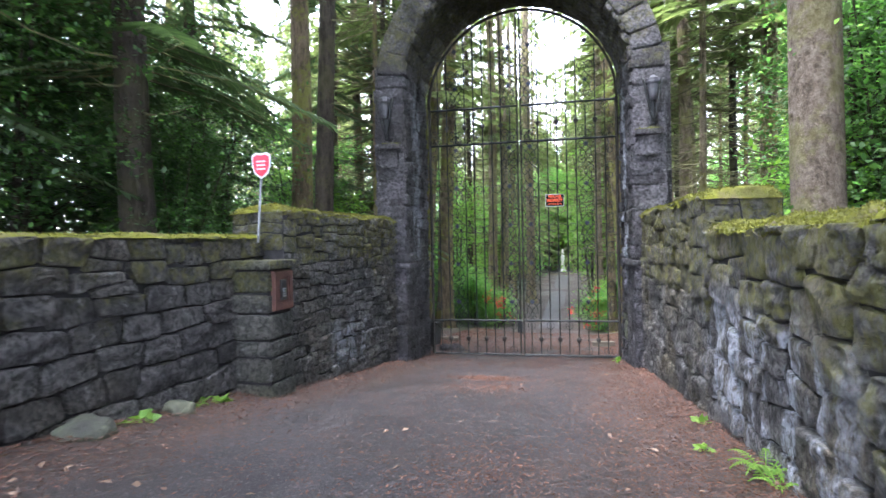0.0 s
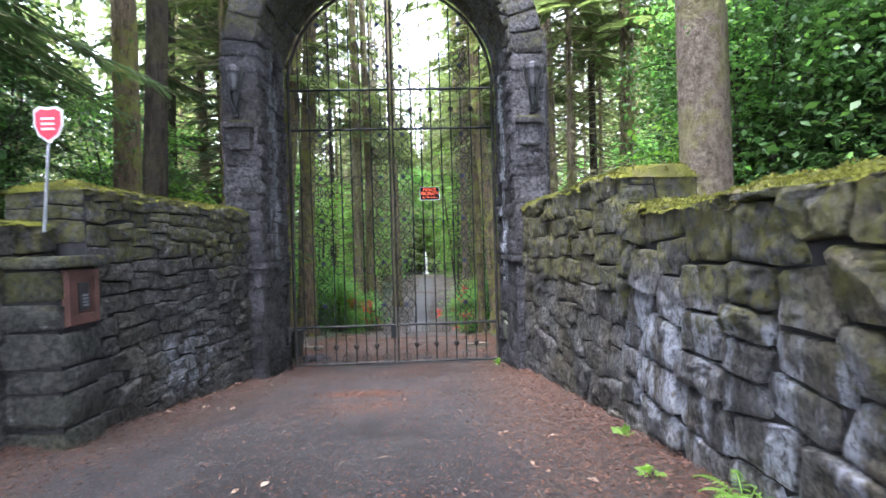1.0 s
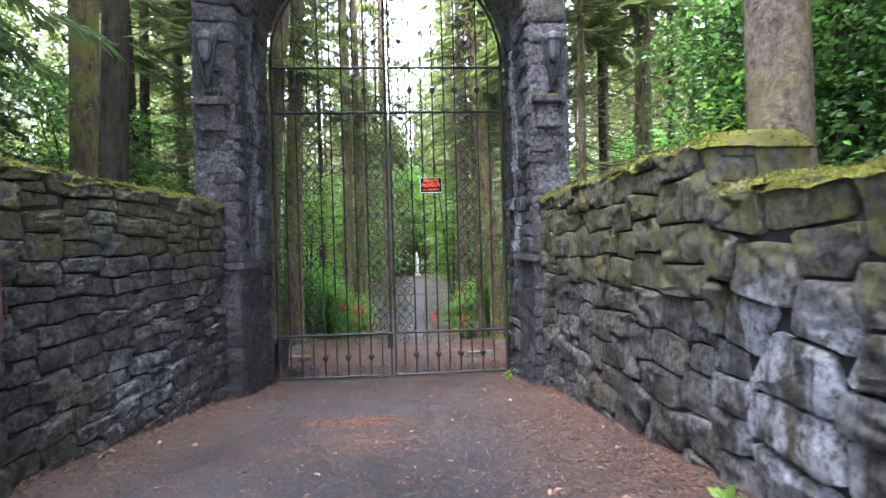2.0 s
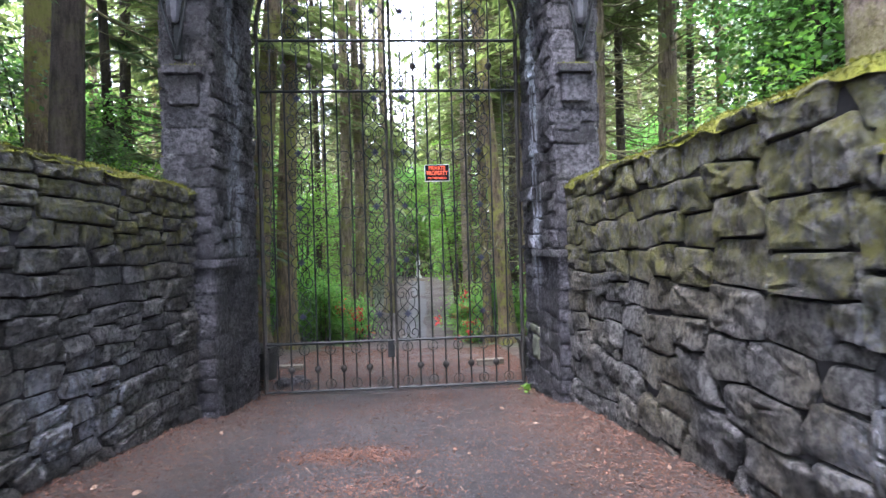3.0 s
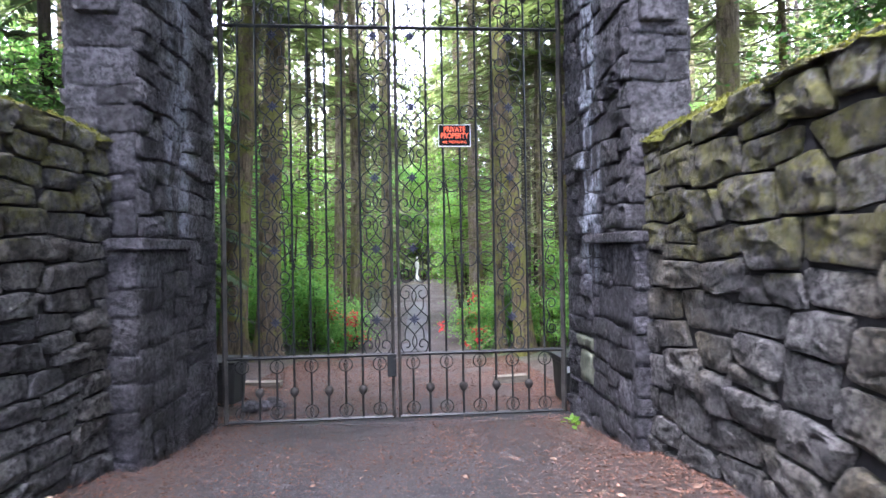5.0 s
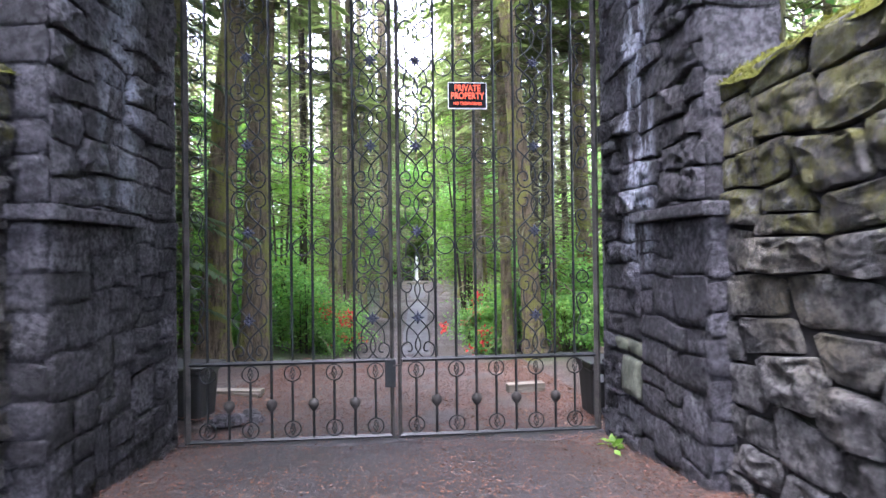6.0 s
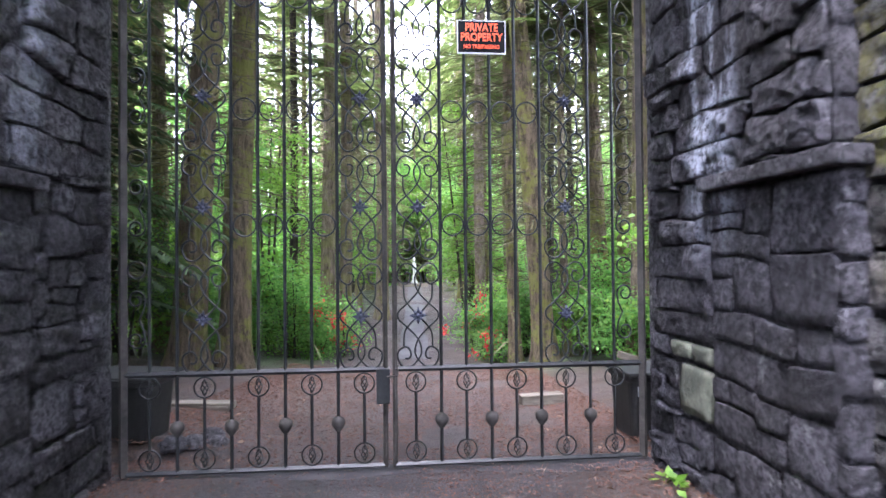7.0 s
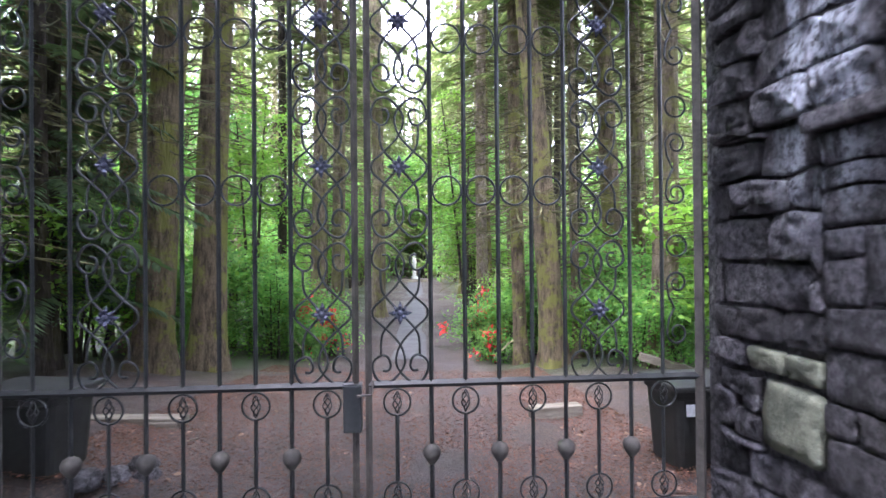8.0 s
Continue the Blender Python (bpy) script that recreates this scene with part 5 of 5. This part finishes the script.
def far_woods():
    """Distant firs and bushes, massed tree by tree but too far off to tell apart."""
    parts = []
    for k in range(400):
        a, rad = (nr.uniform(0, 2 * np.pi) if k % 3 == 0 else nr.uniform(0.22 * np.pi, 0.78 * np.pi)), nr.uniform(30, 72)
        x, y = rad * np.cos(a), 8 + rad * np.sin(a)
        if 20 < y < 44 and abs(x + 0.4) < 2.0:
            continue
        h, n = (nr.uniform(6, 11) if k % 3 == 0 and not 0.22 * np.pi < a < 0.78 * np.pi else nr.uniform(11, 16) if y > 20 and -0.08 < (x + 1.0) / y + 0.08 < 0.08 else nr.uniform(13, 26)), 620
        u = nr.power(1.1, n)
        ring_r = nr.uniform(1.6, 2.9) * (1.08 - u) * np.sqrt(nr.uniform(0.05, 1, n))
        b = nr.uniform(0, 2 * np.pi, n)
        z = 0.5 + (h - 0.5) * (np.floor(u * 26) + nr.normal(0, 0.22, n)) / 26
        parts.append(np.stack([x + ring_r * np.cos(b), y + ring_r * np.sin(b), z - 0.25 * ring_r], 1))
    p = np.concatenate(parts)
    ob = quads_object("far_woods", leaf_quads(p, 0.6, 0.2, 0.45), NEEDLE)
    tagged(ob, "far wood of firs standing close together", "woods", kind="stuff")
    parts = []
    for k in range(420):
        a, rad = (nr.uniform(0, 2 * np.pi) if k % 3 == 0 else nr.uniform(0.22 * np.pi, 0.78 * np.pi)), nr.uniform(26, 58)
        x, y = rad * np.cos(a), 8 + rad * np.sin(a)
        if 20 < y < 43 and abs(x + 0.4) < 1.5:
            continue
        n = 130
        w, h = nr.uniform(0.8, 1.8), nr.uniform(1.2, 5.0)
        parts.append(np.stack([x + nr.normal(0, w * 0.5, n), y + nr.normal(0, w * 0.5, n), ground_z(x, y) + h * nr.uniform(0, 1, n) ** 0.8], 1))
    ob = quads_object("far_undergrowth", leaf_quads(np.concatenate(parts), 0.3, 0.35, 0.2), LEAF)
    tagged(ob, "far bright green undergrowth among the trees", "undergrowth", kind="stuff")


far_woods()


def thicket():
    """Fine bare twigs and moss-hung branchlets that fill the wood between the trunks."""
    n = 66000
    x, y = nr.uniform(-17, 17, n), nr.uniform(15, 46, n)
    keep = np.abs(x + 0.2) > 0.9 + 0.9 * (y < 24)
    x, y = x[keep], y[keep]
    z = nr.power(0.8, len(x)) * 14 - 0.2
    lump = np.sin(x * 1.7 + y * 0.6) + np.sin(y * 1.3 - x * 0.5) + np.sin(z * 0.9 + x * 0.8)
    p = np.stack([x, y, z], 1)[lump + nr.normal(0, 0.7, len(x)) > 0.1]
    tagged(quads_object("twig_thicket", leaf_quads(p, 0.95, 0.017, 0.2, 0.8), TWIG_LEAF), "fine bare twigs hung with moss between the trunks", "twigs", kind="stuff")


thicket()


def fern(x, y, size, fronds, seed, label, dz=0.0):
    r = np.random.default_rng(seed)
    t = thing("fern", x, y, ground_z(x, y) + dz, label, "fern")
    for k in range(fronds):
        a = 2 * np.pi * k / fronds + r.uniform(-0.3, 0.3)
        L = size * r.uniform(0.7, 1.1)
        quads, rib = [], []
        for i in range(15):
            u = i / 14
            c = np.array([np.cos(a) * L * u, np.sin(a) * L * u, L * (1.5 * u - 1.1 * u * u)])
            rib.append(tuple(c))
            side = np.array([-np.sin(a), np.cos(a), 0])
            w = 0.26 * L * (1 - u) ** 0.8 * min(1, 4 * u + 0.15)
            f = np.array([np.cos(a), np.sin(a), 0]) * L * 0.035
            for sgn in (-1, 1):
                tip = c + side * sgn * w + f * 1.5 - (0, 0, 0.15 * w)
                quads.append([c - f * 0.7, c + side * sgn * w * 0.5 - f, tip, c + side * sgn * w * 0.5 + f])
        fr = tagged(quads_object("frond", quads, LEAF_FRESH, t), kind="stuff")
        Geo().tube(rib, 0.003, 4).make("rib", LEAF_FRESH, fr)
    return t


fern(1.89, 2.6, 0.23, 9, 1, "bright green fern at the foot of the wall", 0.02)
fern(1.89, 2.42, 0.15, 7, 2, "bright green fern at the foot of the wall", 0.02)
fern(-1.9, 3.3, 0.16, 6, 3, "small fern at the foot of the wall", 0.02)


def weed(x, y, size, n, seed, label):
    r = np.random.default_rng(seed)
    t = thing("weed", x, y, ground_z(x, y) + 0.01, label, "weed")
    quads_object("leaves", leaf_quads(r.normal(0, size * 0.3, (n, 3)) * (1, 1, 0.15) + (0, 0, 0.03), size, 0.3, -0.35, r=r), LEAF_FRESH, t)
    g = Geo()
    for k in range(4):
        g.tube([(0, 0, -0.02), tuple(r.normal(0, size * 0.25, 2)) + (size * 0.3,)], 0.002, 3)
    g.make("stalks", LEAF_FRESH, t)
    return t


weed(1.85, 3.85, 0.065, 14, 5, "small green weed at the drive's edge")
weed(1.55, 8.62, 0.075, 14, 6, "broad-leaved green weed beside the pier")
weed(1.56, 8.82, 0.06, 10, 7, "broad-leaved green weed beside the pier")
weed(-1.92, 2.75, 0.1, 22, 8, "low green weeds under the wall")
weed(-1.85, 3.55, 0.09, 16, 9, "low green weeds under the wall")
weed(1.72, 3.1, 0.07, 14, 10, "low green weeds under the wall")


def litter():
    """Fallen needles and leaf scraps, thick by the walls and in drifts on the drive."""
    n = 300000
    x, y = nr.uniform(-2.0, 1.95, n), nr.uniform(0.2, 15.0, n)
    keep = []
    for i in range(n):
        near = max(0.0, abs(x[i] + 0.1) - 0.9)
        drift = noise.noise(Vector((x[i] * 0.9, y[i] * 0.45, 4.0)))
        if nr.uniform() < 0.1 + 0.7 * near ** 1.5 + 0.6 * max(0.0, drift) ** 1.5 + (0.25 if y[i] > 9.3 else 0):
            keep.append(i)
    p = np.array([(x[i], y[i], ground_z(x[i], y[i]) + (0.09 * max(0.0, abs(x[i]) - 1.45) if y[i] < 7.6 else 0.0) + 0.016) for i in keep])
    drift = np.stack([nr.normal(-0.05, 0.28, 2200), nr.normal(6.0, 0.13, 2200)], 1)
    drift = np.concatenate([drift, np.stack([nr.normal(0.05, 0.3, 1200), nr.normal(5.25, 0.2, 1200)], 1)])
    p = np.concatenate([p, np.array([(a, b, ground_z(a, b) + 0.016) for a, b in drift])])
    q = leaf_quads(p, 0.024, 0.13, 0.0, 0.25)
    m = 2600
    a, c = nr.uniform(-1.95, 1.9, m), nr.uniform(0.3, 14.5, m)
    near = nr.uniform(0, 1, m) < 0.04 + 0.35 * np.maximum(0, np.abs(a) - 0.9)
    scraps = np.array([(u, v, ground_z(u, v) + (0.09 * max(0.0, abs(u) - 1.45) if v < 7.6 else 0.0) + 0.018) for u, v in zip(a[near], c[near])])
    tagged(quads_object("leaf_scraps", leaf_quads(scraps, 0.05, 0.26, 0.0, 0.4), SCRAP), "dry tan leaf scraps lying on the drive", "litter", kind="stuff")
    sticks = np.array([(u, v, ground_z(u, v) + 0.02) for u, v in zip(nr.uniform(-1.7, 1.7, 240), nr.uniform(0.5, 14, 240))])
    tagged(quads_object("fallen_twigs", leaf_quads(sticks, 0.13, 0.018, 0.0, 0.1), SCRAP), "short dead twigs lying on the drive", "litter", kind="stuff")
    tagged(quads_object("needle_litter", q, LITTER), "reddish-brown fallen needles and leaf scraps", "litter", kind="stuff")


litter()

# ---- stones of the walls and the arch ----
def west(s, z, d):
    return (LX + d, s, z)


def west_low(s, z, d):
    return (-2.03 + d, s, z)


def east(s, z, d):
    return (RX - SPLAY * max(0.0, s - 4.18) - d, s, z)


rubble((4.4, 7.58, 0.1, 2.4), west, (0.32, 0.16), 0.042, WALL_LEFT, wall_left, loose=0.5)
stones((-2.33, LX, 2.0, 2.4), lambda s, z, d: (s, 4.4 - d, z), (0.3, 0.18), 0.025, WALL_LEFT, wall_left)
rubble((0.4, 4.4, 0.45, 2.14), west_low, (0.4, 0.21), 0.044, WALL_LOW, wall_left_low, loose=0.5)
rubble((4.16, 7.8, 0.1, 2.38), east, (0.4, 0.24), 0.042, WALL_RIGHT, wall_right, loose=0.6)
stones((RX, 2.48, 2.0, 2.38), lambda s, z, d: (s, 4.18 - d, z), (0.3, 0.18), 0.025, WALL_RIGHT, wall_right)
rubble((0.2, 4.18, 0.55, 2.1), east, (0.44, 0.26), 0.046, WALL_RIGHT, wall_right_low, loose=0.6)


def arch_stones():
    made_before = set(arch.children)
    for s in (-1, 1):
        def front(u, z, d, s=s):
            return (s * u, FRONT - d, z)

        def reveal(u, z, d, s=s):
            return (s * (R_IN + 0.02 - d), u, z)

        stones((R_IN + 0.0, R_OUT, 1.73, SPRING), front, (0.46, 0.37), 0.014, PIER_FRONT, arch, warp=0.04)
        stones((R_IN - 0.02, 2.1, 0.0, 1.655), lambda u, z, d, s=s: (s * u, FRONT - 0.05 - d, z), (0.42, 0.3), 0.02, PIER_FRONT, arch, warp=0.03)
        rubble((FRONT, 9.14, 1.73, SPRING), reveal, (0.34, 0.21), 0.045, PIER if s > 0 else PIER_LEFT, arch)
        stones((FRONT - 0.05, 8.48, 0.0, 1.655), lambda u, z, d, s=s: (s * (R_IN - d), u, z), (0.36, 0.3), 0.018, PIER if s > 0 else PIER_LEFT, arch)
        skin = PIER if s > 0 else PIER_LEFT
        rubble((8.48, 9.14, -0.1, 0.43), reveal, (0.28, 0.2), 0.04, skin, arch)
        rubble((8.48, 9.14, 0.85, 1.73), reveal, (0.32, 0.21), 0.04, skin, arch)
        rubble((8.82, 9.14, 0.43, 0.73), reveal, (0.2, 0.18), 0.04, skin, arch)
        for rect, pale in (((8.48, 8.82, 0.43, 0.73), s > 0), ((8.48, 8.68, 0.73, 0.85), s > 0), ((8.68, 8.9, 0.73, 0.85), s > 0), ((8.9, 9.14, 0.73, 0.85), False)):
            stone(rect, (8.48, 9.14, 0.43, 0.85), reveal, 0.04, 0.008, 0.03, PALE_BLOCK if pale else skin, arch)
        stones((FRONT, FRONT + 0.45, 1.7, SPRING), lambda u, z, d, s=s: (s * (R_OUT + d), u, z), (0.45, 0.3), 0.03, PIER_FRONT, arch)
    stones((0.0, math.pi * 2.0, R_IN, R_OUT), lambda u, z, d: (z * math.cos(u / 2), FRONT - d, SPRING + z * math.sin(u / 2)), (0.5, 0.6), 0.024, PIER_FRONT, arch, warp=0.015)
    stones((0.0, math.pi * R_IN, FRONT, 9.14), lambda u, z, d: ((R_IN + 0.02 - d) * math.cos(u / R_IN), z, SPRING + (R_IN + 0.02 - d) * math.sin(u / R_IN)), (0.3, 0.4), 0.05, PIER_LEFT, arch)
    for o in arch.children:
        if o not in made_before:
            o.matrix_parent_inverse = arch_inv


arch_stones()


# the arch and its gate stand slightly turned across the drive
TURN = Matrix.Translation((0, GATE_Y, 0)) @ Matrix.Rotation(radians(2.8), 4, "Z") @ Matrix.Translation((0, -GATE_Y, 0))
for o in [arch, gate_left, gate_right, threshold, private, *lanterns]:
    o.matrix_world = Matrix.Translation((0.01 if o is arch or o in lanterns else 0, 0, 0)) @ TURN @ (Matrix.Translation(o.location) if o is not threshold else Matrix.Identity(4))
